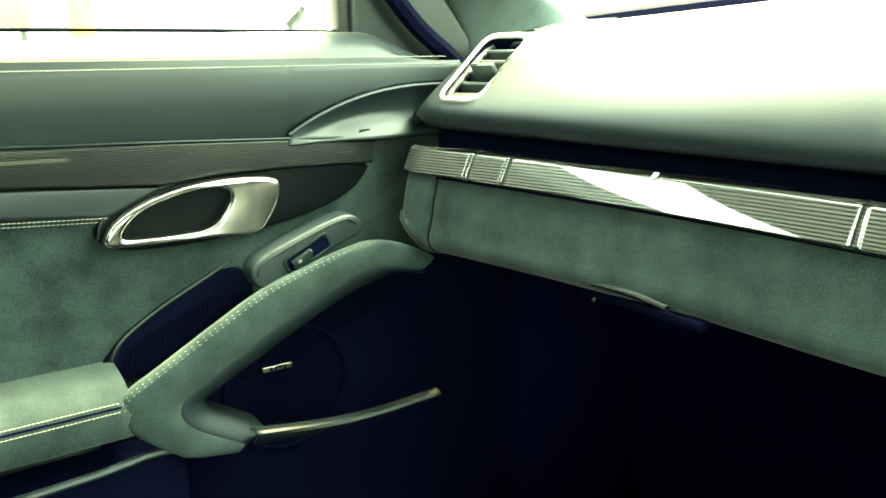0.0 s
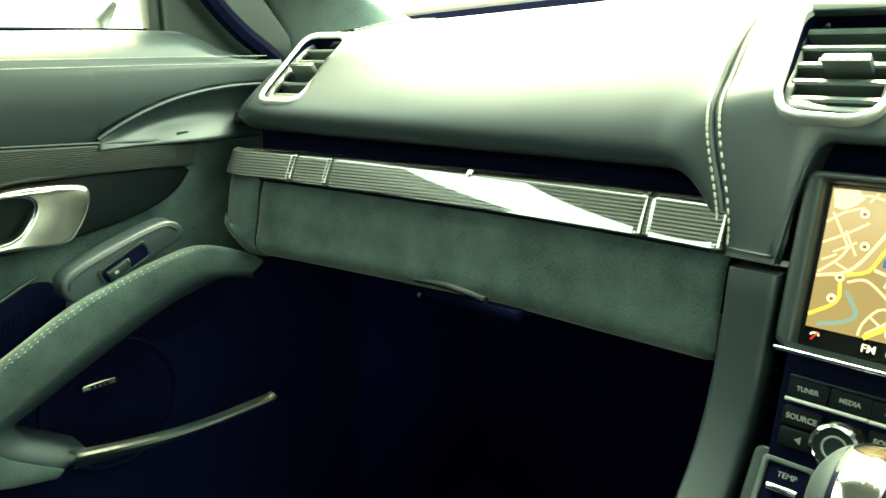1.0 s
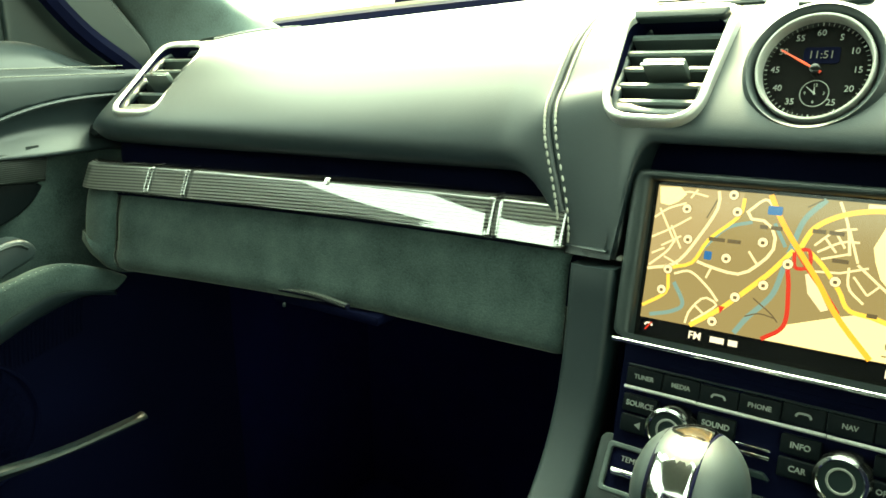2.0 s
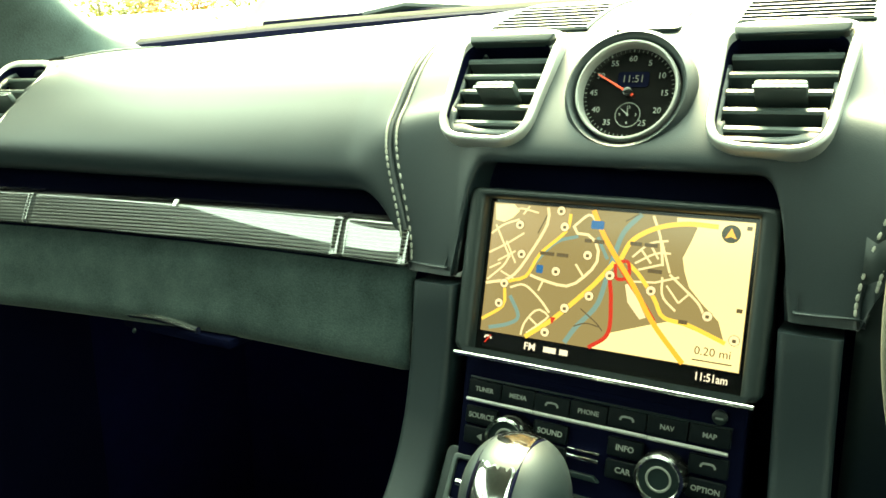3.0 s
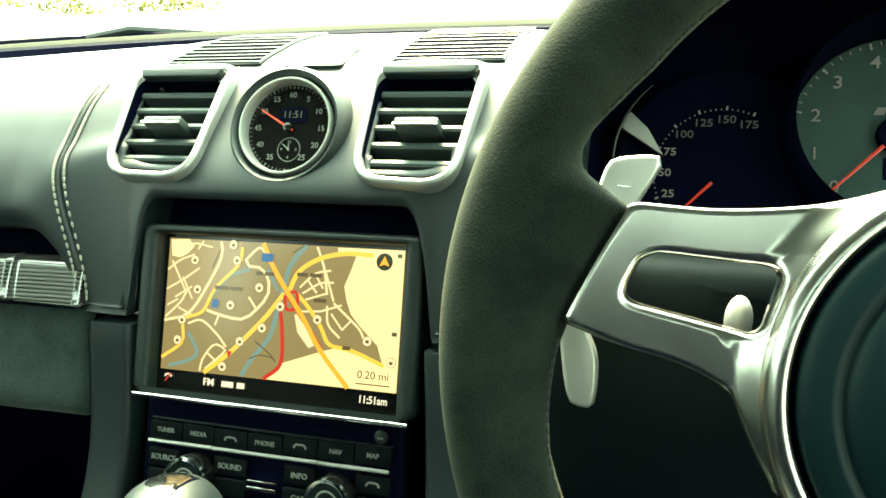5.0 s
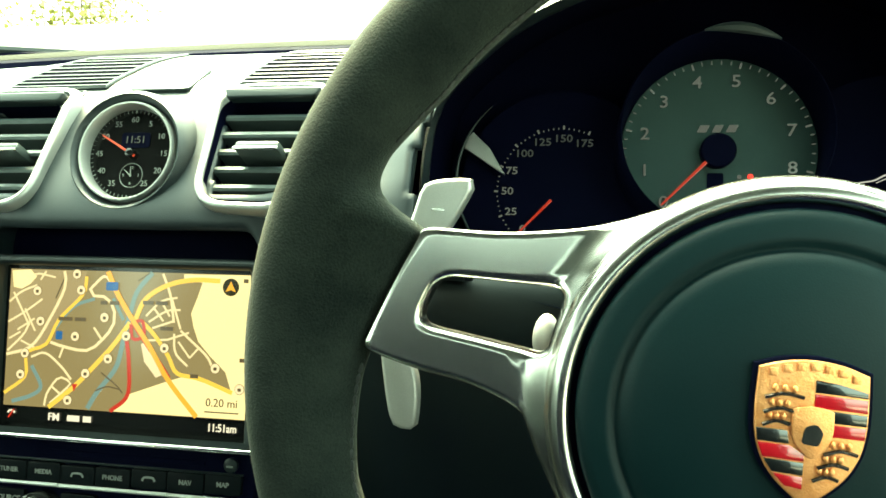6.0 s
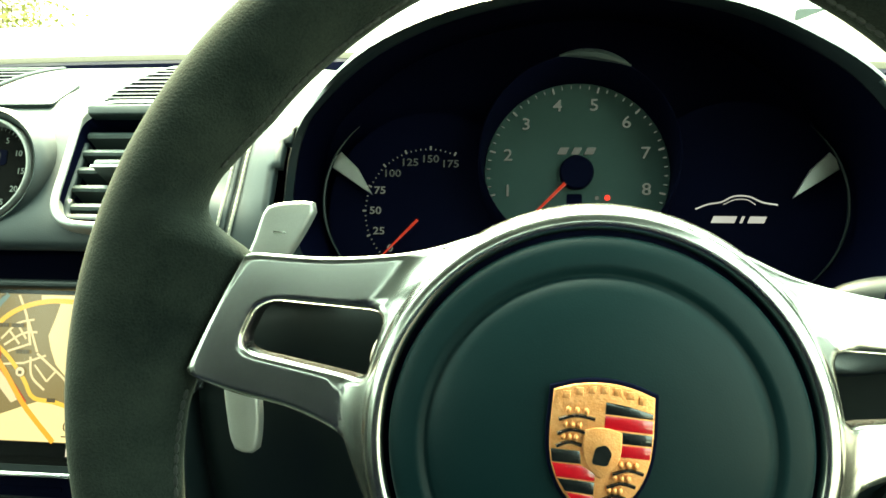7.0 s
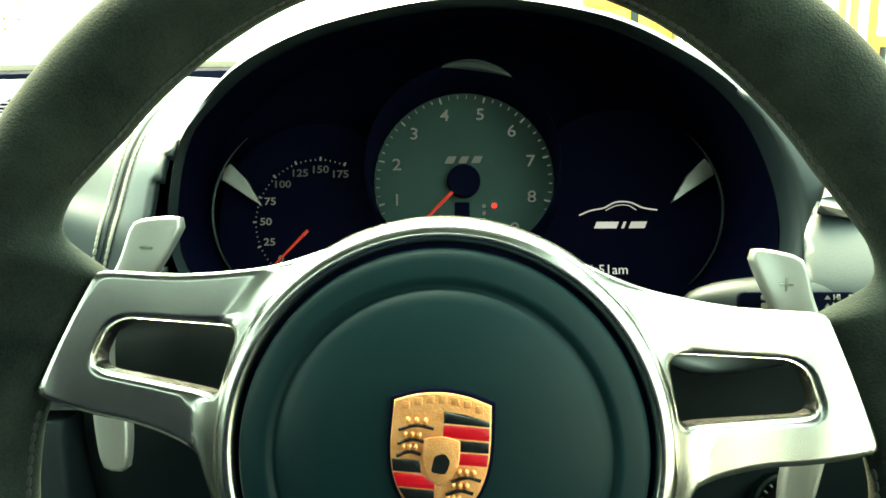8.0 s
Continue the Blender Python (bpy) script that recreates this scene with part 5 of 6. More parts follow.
part("inner_device", plate([Vector((0.0005 + p.x, p.y + 0.0012)) for p in round_corners([(-0.0032, -0.0035), (0.0020, -0.0040), (0.0034, 0.0005), (0.0012, 0.0032), (-0.0022, 0.0020)], 0.0012)], 0.0003, 0, 0.0305), ENAMEL, small)
for i in range(7):
    field("raised_bar", [Vector((-0.0138 + 0.0042 * i, 0.0180 + 0.0030 * (1 - ((i - 3) / 3.2) ** 2))), Vector((-0.0112 + 0.0042 * i, 0.0180 + 0.0030 * (1 - ((i - 3) / 3.2) ** 2))), Vector((-0.0112 + 0.0042 * i, 0.0206 + 0.0030 * (1 - ((i - 3) / 3.2) ** 2))), Vector((-0.0138 + 0.0042 * i, 0.0206 + 0.0030 * (1 - ((i - 3) / 3.2) ** 2)))], GOLD, 0.0297)
for cx, cy, w in ((-0.0085, 0.0130, 0.0060), (-0.0098, 0.0082, 0.0048), (-0.0105, 0.0040, 0.0042), (0.0095, -0.0035, 0.0050), (0.0075, -0.0080, 0.0046), (0.0055, -0.0122, 0.0038)):
    p = curve_through([(cx - w, cy - 0.0018, 0.0296), (cx, cy, 0.0296), (cx + w, cy - 0.0008, 0.0296)], 10)
    part("antler_bar", tube(p, 0.00065, 6), ENAMEL, badge)
    for k in range(3):
        part("antler_point", blob((cx - w * 0.5 + w * 0.5 * k, cy + 0.0016, 0.0296), (0.0009, 0.0013, 0.0007), 8, 6), GOLD, badge)

# shift paddles behind the spokes
for sx in (-1, 1):
    o = [(0.1300, 0.0800), (0.1325, 0.0845), (0.1490, 0.0825), (0.1545, 0.0780), (0.1590, 0.0620), (0.1680, 0.040), (0.1690, 0.010), (0.1655, -0.012), (0.1610, -0.0300), (0.1575, -0.0345), (0.1500, -0.0350), (0.1475, -0.0300), (0.1490, -0.0100), (0.1585, 0.010), (0.1580, 0.035), (0.1420, 0.0560)]
    o = [p.to_2d() for p in curve_through([Vector((sx * a, b, 0)) for a, b in o], 64, True)]
    pd = part("shift_paddle", plate(o, 0.006, 0.0022, -0.056, 4), SILVER, wheel, "silver gear shift paddle")
    part("paddle_mark", plate(rrect(0.0062, 0.0009, 0.0003, 2, sx * 0.1455, 0.0690), 0.0004, 0, -0.0557), METAL, pd)
    if sx > 0:
        part("paddle_mark", plate(rrect(0.0009, 0.0062, 0.0003, 2, sx * 0.1455, 0.0690), 0.0004, 0, -0.0556), METAL, pd)
# the shroud's near-black colour includes the shade behind the wheel
column = bmesh.new()
loops(column, [[Vector((p.x, p.y, z)) for p in rrect(w, h, 0.03, 6, 0, dy)] for w, h, dy, z in ((0.10, 0.10, 0.0, -0.030), (0.115, 0.11, 0.0, -0.05), (0.125, 0.125, -0.008, -0.13), (0.13, 0.13, -0.012, -0.21))], cap0=True)
single("column_shroud", column, BLACK, face_frame((0.3625, 0.4645, 0.690), 12), "plastic shroud of the steering column, coloured near black for the shade there", "column shroud")

# stalk with the wiper legend
stalk = thing("wiper_stalk", face_frame((0.5245, 0.546, 0.7255), 12), "grey wiper stalk with white speed markings", "stalk")
part("body", moved(blob((0, 0, 0), (0.041, 0.0130, 0.012), 28, 16), pose(-0.0125, -0.0012, -0.006)), PLASTIC, stalk)
part("legend", plate(rrect(0.053, 0.0110, 0.003, 4, -0.0040, -0.0006), 0.003, 0.0006, 0.0065), BLACK, stalk, "black legend plate")
letters("print", "HI", 0.0034, PRINT, stalk, 0.0135, 0.0024, 0.0068, bold=0.0001)
letters("print", "LO", 0.0034, PRINT, stalk, 0.0138, -0.0012, 0.0068, bold=0.0001)
for y in (0.0024, -0.0012):
    part("arrow", plate([(0.0080, y - 0.0009), (0.0108, y - 0.0009), (0.0094, y + 0.0010)], 0.0002, 0, 0.0068), PRINT, stalk)
    part("band", plate(rrect(0.0022, 0.0028, 0.0004, 2, 0.0200, y), 0.0002, 0, 0.0068), PRINT, stalk)
    part("band", plate(rrect(0.0036, 0.0024, 0.0008, 2, -0.0185, y), 0.0002, 0, 0.0068), PRINT, stalk)
part("tip", tube([Vector((0.020, 0, -0.004)), Vector((0.032, 0.001, -0.003)), Vector((0.037, 0.001, -0.003))], 0.0022, 8), CHROME, stalk)

# rotary light switch low on the dashboard
light = thing("light_switch", face_frame((0.556, 0.622, 0.583), 12) @ Matrix.Scale(0.78, 4), "round black light switch with pale marks", "light switch")
part("bezel", lathe([(0.026, -0.01), (0.025, 0.002), (0.023, 0.003), (0.021, 0.0)], 32), SATIN, light)
part("knob", lathe([(0.017, -0.004), (0.016, 0.014), (0.012, 0.016)], 28, cap1=True), PLASTIC, light)
bm = bmesh.new()
for i in range(9):
    radial_ticks(bm, (0, 0), 0.0175, 0.0205, 20 + i * 18, 0.0007, 0.002)
part("print", bm, PRINT, light, kind="stuff")
part("bright_line", tube([Vector((-0.05, -0.028, 0.004)), Vector((0.03, -0.030, 0.004))], 0.0013, 6), CHROME, light)

# ---- passenger door ----
DOOR = Matrix(((0, 0, 1, -0.690), (1, 0, 0, 0), (0, 1, 0, 0), (0, 0, 0, 1)))
door = thing("door_1", DOOR, "closed car door with leather, suede and carbon trim", "door", kind="structure")


def dplate(name, pts, depth, bevel, z, mat, label="", corner=0.0, smooth=0, parent=None, steps=4):
    o = [Vector(p) for p in pts]
    if smooth:
        o = [p.to_2d() for p in curve_through([p.to_3d() for p in o], smooth, True)]
    elif corner:
        o = round_corners(o, corner, 5)
    return part(name, plate(o, depth, bevel, z, steps), mat, parent or door, label)


def dtube(name, pts, r, mat, n=30, label="", flat=1.0, parent=None):
    return part(name, tube(curve_through([Vector(p) for p in pts], n), r, 8, flat=flat), mat, parent or door, label)


dplate("inner_panel", [(-0.60, 0.10), (0.56, 0.10), (0.58, 0.50), (0.60, 0.62), (0.60, 0.775), (-0.60, 0.775)], 0.04, 0.0, -0.012, SUEDE, "dark suede door lining")


def scoop_top(y):
    """The height of the scoop's upper edge; none behind it."""
    if y < 0.4055:
        return 0.0
    return 0.7055 + 0.0465 * (1 - ((0.60 - min(y, 0.60)) / 0.1945) ** 2.6)


def upper_at(u, v):
    """The leather shoulder of the door, from the glass down to the trim, with a crease where the seam runs."""
    y = -0.58 + 1.20 * u
    top = 0.806 - 0.018 * ease((0.45 - y) / 0.5) - 0.028 * ease((y - 0.50) / 0.10)
    pts = [(-0.045, top), (-0.020, top + 0.001), (-0.004, top - 0.010), (0.004, 0.783 - 0.006 * ease((y - 0.5) / 0.1)), (0.007, 0.770), (0.006, 0.745), (0.001, 0.722), (-0.006, 0.700), (-0.016, 0.690)]
    line = curve_through([Vector(p) for p in pts], 97)
    last = 96
    cut = scoop_top(y)
    while line[last].y < cut:
        last -= 1
    f = v * last
    k = min(int(f), 95)
    q = line[k].lerp(line[k + 1], f - k)
    crease = 0.0016 * math.exp(-((q.y - 0.7755) / 0.0016) ** 2)
    return Vector((y, q.y, q.x - crease))


thicken(part("shoulder", grid(upper_at, 200, 32), LEATHER, door, "black leather door shoulder", 60), 0.004, -1.0)
for dz in (0.0038, -0.0038):
    stitches(lambda t: Vector((-0.10 + 0.70 * t, 0.7755 + dz + 0.002 * t, 0.0062 + (0.0006 if dz < 0 else -0.0004))), 190, 0.0035, 0.0005, THREAD, door)
# scooped hollow ahead of the shoulder, with its raised lip
lip = [(0.4055 + 0.196 * t / 16, scoop_top(0.4056 + 0.196 * t / 16) - 0.001, 0.0035 + 0.004 * math.sin(t / 16 * 3.0)) for t in range(17)]
dtube("scoop_lip", lip, 0.0022, LEATHER, 40, "raised lip of the scoop")


def scoop_at(u, v):
    """A leather hollow that sinks under the lip and swells out again over the trim."""
    y = 0.404 + 0.206 * u
    top = max(0.700, scoop_top(y)) - 0.001
    z = 0.694 + (top - 0.694) * v
    swell = 0.013 * math.exp(-((u - 0.52) / 0.30) ** 2) * (1 - ease(v * 1.7))
    return Vector((y, z, 0.002 - 0.0115 * ease(u * 3) * math.sin(math.pi * min(1.0, v * 0.85 + 0.12)) ** 0.8 + swell))


scoop = part("scoop", grid(scoop_at, 40, 16), LEATHER, door, "smooth leather hollow with faint raised writing", 60)
thicken(scoop, 0.003)
bars("raised_writing", [2.6], 0.0050, PLASTIC, scoop, 0.492, 0.7040, 0.0052, 2)

# carbon band
band_top = [(-0.30, 0.730), (0.00, 0.716), (0.148, 0.709), (0.287, 0.7045), (0.40, 0.700), (0.5075, 0.6955)]
band_low = [(0.5015, 0.6690), (0.400, 0.6715), (0.330, 0.6705), (0.278, 0.6660), (0.144, 0.6760), (-0.30, 0.700)]
dplate("carbon_band", band_top + band_low, 0.012, 0.0022, 0.0045, CARBON_DOOR, "lacquered ribbed carbon band")
dtube("band_edge", [(a, b + 0.0015, 0.0035) for a, b in band_top], 0.0014, SATIN, 40)
dplate("mid_pad", [(-0.50, 0.690), (0.10, 0.677), (0.275, 0.6640), (0.255, 0.6520), (0.225, 0.6400), (0.14, 0.6480), (-0.50, 0.665)], 0.012, 0.004, 0.000, LEATHER, "leather strip under the band")
for dz in (0.0, -0.0045):
    stitches(lambda t: Vector((-0.20 + 0.425 * t, 0.668 + dz - 0.0275 * t, -0.0052 if dz else 0.0006)), 110, 0.0033, 0.0005, THREAD, door)

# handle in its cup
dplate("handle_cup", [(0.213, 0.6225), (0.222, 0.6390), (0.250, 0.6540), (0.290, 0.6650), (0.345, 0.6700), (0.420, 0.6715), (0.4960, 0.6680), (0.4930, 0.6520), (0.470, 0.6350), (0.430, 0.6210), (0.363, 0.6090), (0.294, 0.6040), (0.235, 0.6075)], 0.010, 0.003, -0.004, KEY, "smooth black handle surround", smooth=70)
dtube("cup_edge", [(0.215, 0.620, -0.003), (0.222, 0.6395, -0.003), (0.250, 0.6550, -0.003), (0.290, 0.6655, -0.003), (0.350, 0.6720, -0.003), (0.420, 0.6725, -0.003), (0.496, 0.6690, -0.003)], 0.0018, SATIN, 40)
lever_out = [Vector(p) for p in [(0.2185, 0.6170), (0.2240, 0.6350), (0.2480, 0.6510), (0.2850, 0.6630), (0.3300, 0.6690), (0.3680, 0.6680), (0.3820, 0.6620), (0.3800, 0.6450), (0.3680, 0.6240), (0.3550, 0.6135), (0.3200, 0.6125), (0.2600, 0.6140)]]
lever_in = [Vector(p) for p in [(0.2330, 0.6235), (0.2400, 0.6370), (0.2580, 0.6490), (0.2870, 0.6580), (0.3150, 0.6610), (0.3310, 0.6580), (0.3330, 0.6500), (0.3270, 0.6380), (0.3180, 0.6270), (0.3060, 0.6220), (0.2900, 0.6205), (0.2560, 0.6205)]]
lo = [p.to_2d() for p in curve_through([p.to_3d() for p in lever_out], 72, True)]
li = [p.to_2d() for p in curve_through([p.to_3d() for p in lever_in], 72, True)]
handle = part("handle", ring_plate(lo, li, 0.010, 0.0045, 0.020, 5), METAL, door, "satin silver door handle")
for v in handle.data.vertices:
    v.co.z += 0.010 * ease((v.co.x - 0.29) / 0.08)
# shade inside the handle's well, given by a flat plate of dark plastic
part("handle_well", plate(inset(lo, 0.003), 0.004, 0, 0.0015), KEY, handle, "flat dark plate standing for the shaded well behind the handle")

# diagonal armrest with its seam, open below
ARM_OUT = [(0.2055, 0.4640), (0.2040, 0.4775), (0.2115, 0.4915), (0.2425, 0.5090), (0.2885, 0.5345), (0.3395, 0.5615), (0.3870, 0.5790), (0.4375, 0.5915), (0.4640, 0.5958), (0.4910, 0.5920), (0.5226, 0.5790), (0.5420, 0.5680)]
ARM_IN = [(0.5258, 0.5562), (0.4764, 0.5665), (0.4494, 0.5640), (0.4165, 0.5520), (0.3600, 0.5268), (0.3123, 0.5010), (0.2672, 0.4770), (0.2584, 0.4670), (0.2590, 0.4571), (0.2670, 0.4461), (0.2847, 0.4331), (0.3150, 0.4140)]
ARM_LOW = [(0.3060, 0.4060), (0.2640, 0.4130), (0.2465, 0.4229), (0.2186, 0.4467)]
arm_out = curve_through([Vector((a, b, 0)) for a, b in ARM_OUT[::-1] + ARM_LOW[::-1]], 90)
arm_in = curve_through([Vector((a, b, 0)) for a, b in ARM_IN], 90)
bm = bmesh.new()
loops(bm, [[p.lerp(q, f) + Vector((0, 0, z)) for p, q in zip(arm_out, arm_in)] for f, z in ((0.15, 0.048), (0.03, 0.051), (0, 0.0590), (0.02, 0.0620), (0.07, 0.0645), (0.15, 0.0655), (0.5, 0.0662), (0.9, 0.0655), (0.97, 0.0645), (1.0, 0.0620), (1.0, 0.048), (0.15, 0.048))], closed=False)
arm = part("armrest", bm, SUEDE, door, "diagonal suede armrest grip", 70)
arm_line = curve_through([Vector((a, b, 0)) for a, b in ARM_OUT[1:]], 60)
for off, zz in ((0.0012, 0.0630), (0.0038, 0.0650)):
    stitches(lambda t: (lambda p, q: Vector((p.x + (q.y - p.y) / max(1e-6, (q - p).length) * off, p.y - (q.x - p.x) / max(1e-6, (q - p).length) * off, zz)))(arm_line[min(58, int(t * 57))], arm_line[min(59, int(t * 57) + 1)]), 190, 0.0021, 0.0002, THREAD, arm)
line_in = curve_through([Vector((a, b, 0.0600)) for a, b in ARM_IN], 60)
HOLE_EDGE = [(0.5350, 0.5480), (0.4996, 0.5557), (0.4643, 0.5492), (0.4280, 0.5370), (0.3750, 0.5130), (0.3250, 0.4880), (0.2870, 0.4690), (0.2800, 0.4640), (0.2821, 0.4569), (0.2880, 0.4490), (0.2990, 0.4410), (0.3409, 0.4141)]
line_hole = curve_through([Vector((a, b, 0.0500)) for a, b in HOLE_EDGE], 60)
bm = bmesh.new()
loops(bm, [[p + Vector((0, 0, -0.004)) for p in line_in], [p + Vector((0, 0, 0.0035)) for p in line_in], [p.lerp(q, 0.12) + Vector((0, 0, 0.0045)) for p, q in zip(line_in, line_hole)], [p.lerp(q, 0.5) + Vector((0, 0, 0.004)) for p, q in zip(line_in, line_hole)], [p.lerp(q, 0.9) + Vector((0, 0, 0.002)) for p, q in zip(line_in, line_hole)], line_hole, [p + Vector((0, 0, -0.040)) for p in line_hole]], closed=False)
thicken(part("inner_cap", bm, LEATHER, arm, "smooth leather inner edge of the grip", 60), 0.002)

# hollows behind the grip: the shade inside is a flat near-black plate
dplate("grip_shade", [(0.205, 0.490), (0.218, 0.512), (0.235, 0.527), (0.270, 0.548), (0.310, 0.566), (0.345, 0.572), (0.36, 0.55), (0.34, 0.515), (0.25, 0.478)], 0.01, 0.002, -0.006, BLACK, "flat near-black plate standing for the shaded hollow behind the grip", smooth=60)
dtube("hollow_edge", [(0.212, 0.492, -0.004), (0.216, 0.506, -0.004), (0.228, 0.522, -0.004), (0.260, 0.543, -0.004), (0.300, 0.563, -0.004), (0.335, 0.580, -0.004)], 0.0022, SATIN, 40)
bm = bmesh.new()
for i in range(20):
    y0 = 0.226 + 0.0046 * i
    lo_, hi_ = 0.488 + 0.55 * (y0 - 0.226), 0.512 + 0.44 * (y0 - 0.226)
    tube([Vector((y0, lo_, -0.0035)), Vector((y0 + 0.004, hi_, -0.0035))], 0.0009, 5, bm=bm)
part("grip_grille", bm, BLACK, door, "fine black ribs in the hollow", kind="stuff")
bm = bmesh.new()
for i in range(26):
    y0 = 0.405 + 0.0046 * i
    tube([Vector((y0, 0.470 + 0.25 * (y0 - 0.405), -0.0035)), Vector((y0 + 0.006, 0.520 + 0.18 * (y0 - 0.405), -0.0035))], 0.0009, 5, bm=bm)
part("tweeter_grille", bm, BLACK, door, "fine black ribs of the upper speaker", kind="stuff")
# the pocket's deep shade, put in as one flat near-black plate
dplate("pocket_shade", [(0.17, 0.12), (0.72, 0.12), (0.72, 0.53), (0.56, 0.555), (0.44, 0.545), (0.30, 0.500), (0.20, 0.45)], 0.006, 0, -0.0070, BLACK, "flat near-black plate standing for the shade in the door pocket")
spk = thing("door_speaker", DOOR @ pose(0.390, 0.430, -0.004), "round black speaker grille with hexagon mesh in the door", "speaker")
part("ring", lathe([(0.074, -0.002), (0.073, 0.003), (0.070, 0.004), (0.068, 0.001)], 48), BLACK, spk)
bm = bmesh.new()
for i in range(-7, 8):
    for j in range(-7, 8):
        cx, cy = 0.0105 * (i + 0.5 * (j % 2)), 0.0091 * j
        if math.hypot(cx, cy) < 0.062:
            ring = [Vector((cx + 0.0052 * math.cos(radians(60 * k + 30)), cy + 0.0052 * math.sin(radians(60 * k + 30)), 0.0014)) for k in range(6)]
            tube(ring, 0.0006, 4, closed=True, bm=bm)
part("mesh", bm, BLACK, spk, "black hexagon mesh", kind="stuff")
bd = part("nameplate", plate(rrect(0.034, 0.0062, 0.001, 2, -0.012, 0.026), 0.002, 0.0005, 0.0045), METAL, spk, "slim silver nameplate")
bars("writing", [0.8, 0.6, 0.7, 0.6], 0.0044, BLACK, bd, -0.012, 0.026, 0.0047)


def lip_at(u, v):
    y = 0.318 + 0.212 * u
    z = 0.4360 - 0.0185 * math.sin(min(1.0, u * 1.35) * 1.5708) + 0.003 * u ** 3
    h = 0.019 * (1 - u) ** 0.7 + 0.0006
    pts = [(-0.020, -0.004), (-0.004, 0.0), (0.0, -0.0012), (0.001, -0.004), (-0.004, -h * 0.6), (-0.012, -h)]
    q = curve_through([Vector(p) for p in pts], 13)[round(v * 12)]
    return Vector((y, z + q.y, 0.090 + q.x))


thicken(part("pocket_lip", grid(lip_at, 30, 12), PLASTIC, door, "leather rim of the door pocket"), 0.002)


def low_pad_at(u, v):
    y = -0.50 + 0.715 * u
    pts = [(-0.020, 0.500), (0.010, 0.501), (0.042, 0.498), (0.058, 0.491), (0.065, 0.480), (0.064, 0.462), (0.055, 0.448), (0.0, 0.444)]
    q = curve_through([Vector(p) for p in pts], 25)[round(v * 24)]
    return Vector((y, q.y, q.x))


thicken(part("elbow_rest", grid(low_pad_at, 40, 24), SUEDE, door, "suede elbow rest"), 0.004)
stitches(lambda t: Vector((-0.25 + 0.455 * t, 0.4865, 0.0630)), 130, 0.0030, 0.0005, THREAD, door)
stitches(lambda t: Vector((-0.25 + 0.455 * t, 0.4790, 0.0655)), 130, 0.0030, 0.0005, THREAD, door)
dtube("elbow_seam", [(-0.5, 0.4828, 0.0640), (0.0, 0.4828, 0.0640), (0.206, 0.4828, 0.0640)], 0.0011, BLACK, 20)
dtube("lower_edge", [(-0.5, 0.418, 0.060), (0.10, 0.4200, 0.060), (0.235, 0.4270, 0.058), (0.275, 0.4120, 0.052)], 0.0040, LEATHER, 24, "smooth edge of the lower pocket")
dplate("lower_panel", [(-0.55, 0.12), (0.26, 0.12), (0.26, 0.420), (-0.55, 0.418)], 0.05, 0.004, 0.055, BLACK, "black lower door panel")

# window switch
plate_o = [(0.338, 0.5760), (0.346, 0.5920), (0.395, 0.6120), (0.440, 0.6250), (0.458, 0.6180), (0.458, 0.6050), (0.430, 0.5930), (0.390, 0.5720), (0.360, 0.5600), (0.345, 0.5640)]
sw = dplate("switch_plate", plate_o, 0.024, 0.0035, 0.0520, LEATHER, "leather switch housing", smooth=50)
dtube("switch_rim", [(0.344, 0.5760, 0.0525), (0.351, 0.5890, 0.0525), (0.396, 0.6080, 0.0525), (0.438, 0.6205, 0.0525), (0.452, 0.6150, 0.0525)], 0.0014, SATIN, 30, parent=sw)
part("switch_recess", moved(plate(rrect(0.052, 0.017, 0.004), 0.003, 0.0005, 0.0008), pose(0.397, 0.5915, 0.0522, 0, 0, 26)), BLACK, sw)
part("switch_frame", moved(ring_plate(rrect(0.054, 0.019, 0.005), rrect(0.048, 0.0135, 0.004), 0.003, 0.0008, 0.002), pose(0.397, 0.5915, 0.0522, 0, 0, 26)), SATIN, sw)
part("switch_lever", moved(box(-0.020, 0.004, -0.0055, 0.0045, 0.0, 0.0055, 0.0015), pose(0.397, 0.5915, 0.0522, 0, 0, 26)), SATIN, sw, "window switch")
part("switch_print", moved(plate(rrect(0.004, 0.003, 0.0008, 2, -0.012, 0), 0.0002, 0, 0.0058), pose(0.397, 0.5915, 0.0522, 0, 0, 26)), PRINT, sw)
# highlight on the lever, built as a thin chrome sliver
part("switch_glint", moved(box(-0.0008, 0.0008, -0.0055, 0.0050, 0.0, 0.0062, 0.0003), pose(0.400, 0.5925, 0.0522, 0, 0, 26)), CHROME, sw)

# window pane, its rubber and the mirror triangle
pane = thing("window_1", DOOR, "clear side window of the car", "window", kind="structure")
g = part("pane", plate([(-0.50, 0.79), (0.489, 0.80), (0.480, 0.86), (0.40, 1.02), (-0.40, 1.06)], 0.004, 0, -0.052), GLASS, pane)
g.visible_shadow = False
dtube("window_seal", [(-0.50, 0.802, -0.044), (0.2, 0.8075, -0.044), (0.492, 0.8085, -0.044)], 0.0018, BLACK, 20)
part("window_bar", box(0.488, 0.506, 0.78, 1.02, -0.060, -0.036, 0.003), PLASTIC, door, "dark upright bar of the window")
dplate("mirror_triangle", [(0.500, 0.800), (0.66, 0.750), (0.66, 0.80), (0.52, 0.98), (0.500, 1.00)], 0.02, 0.003, -0.030, SATIN, "dark corner panel of the window", corner=0.008)
dtube("door_seal", [(0.50, 0.900, -0.012), (0.5446, 0.8417, -0.010), (0.5769, 0.8093, -0.010), (0.6193, 0.7780, -0.010), (0.64, 0.755, -0.012)], 0.0110, BLACK, 30, "black rubber door seal")

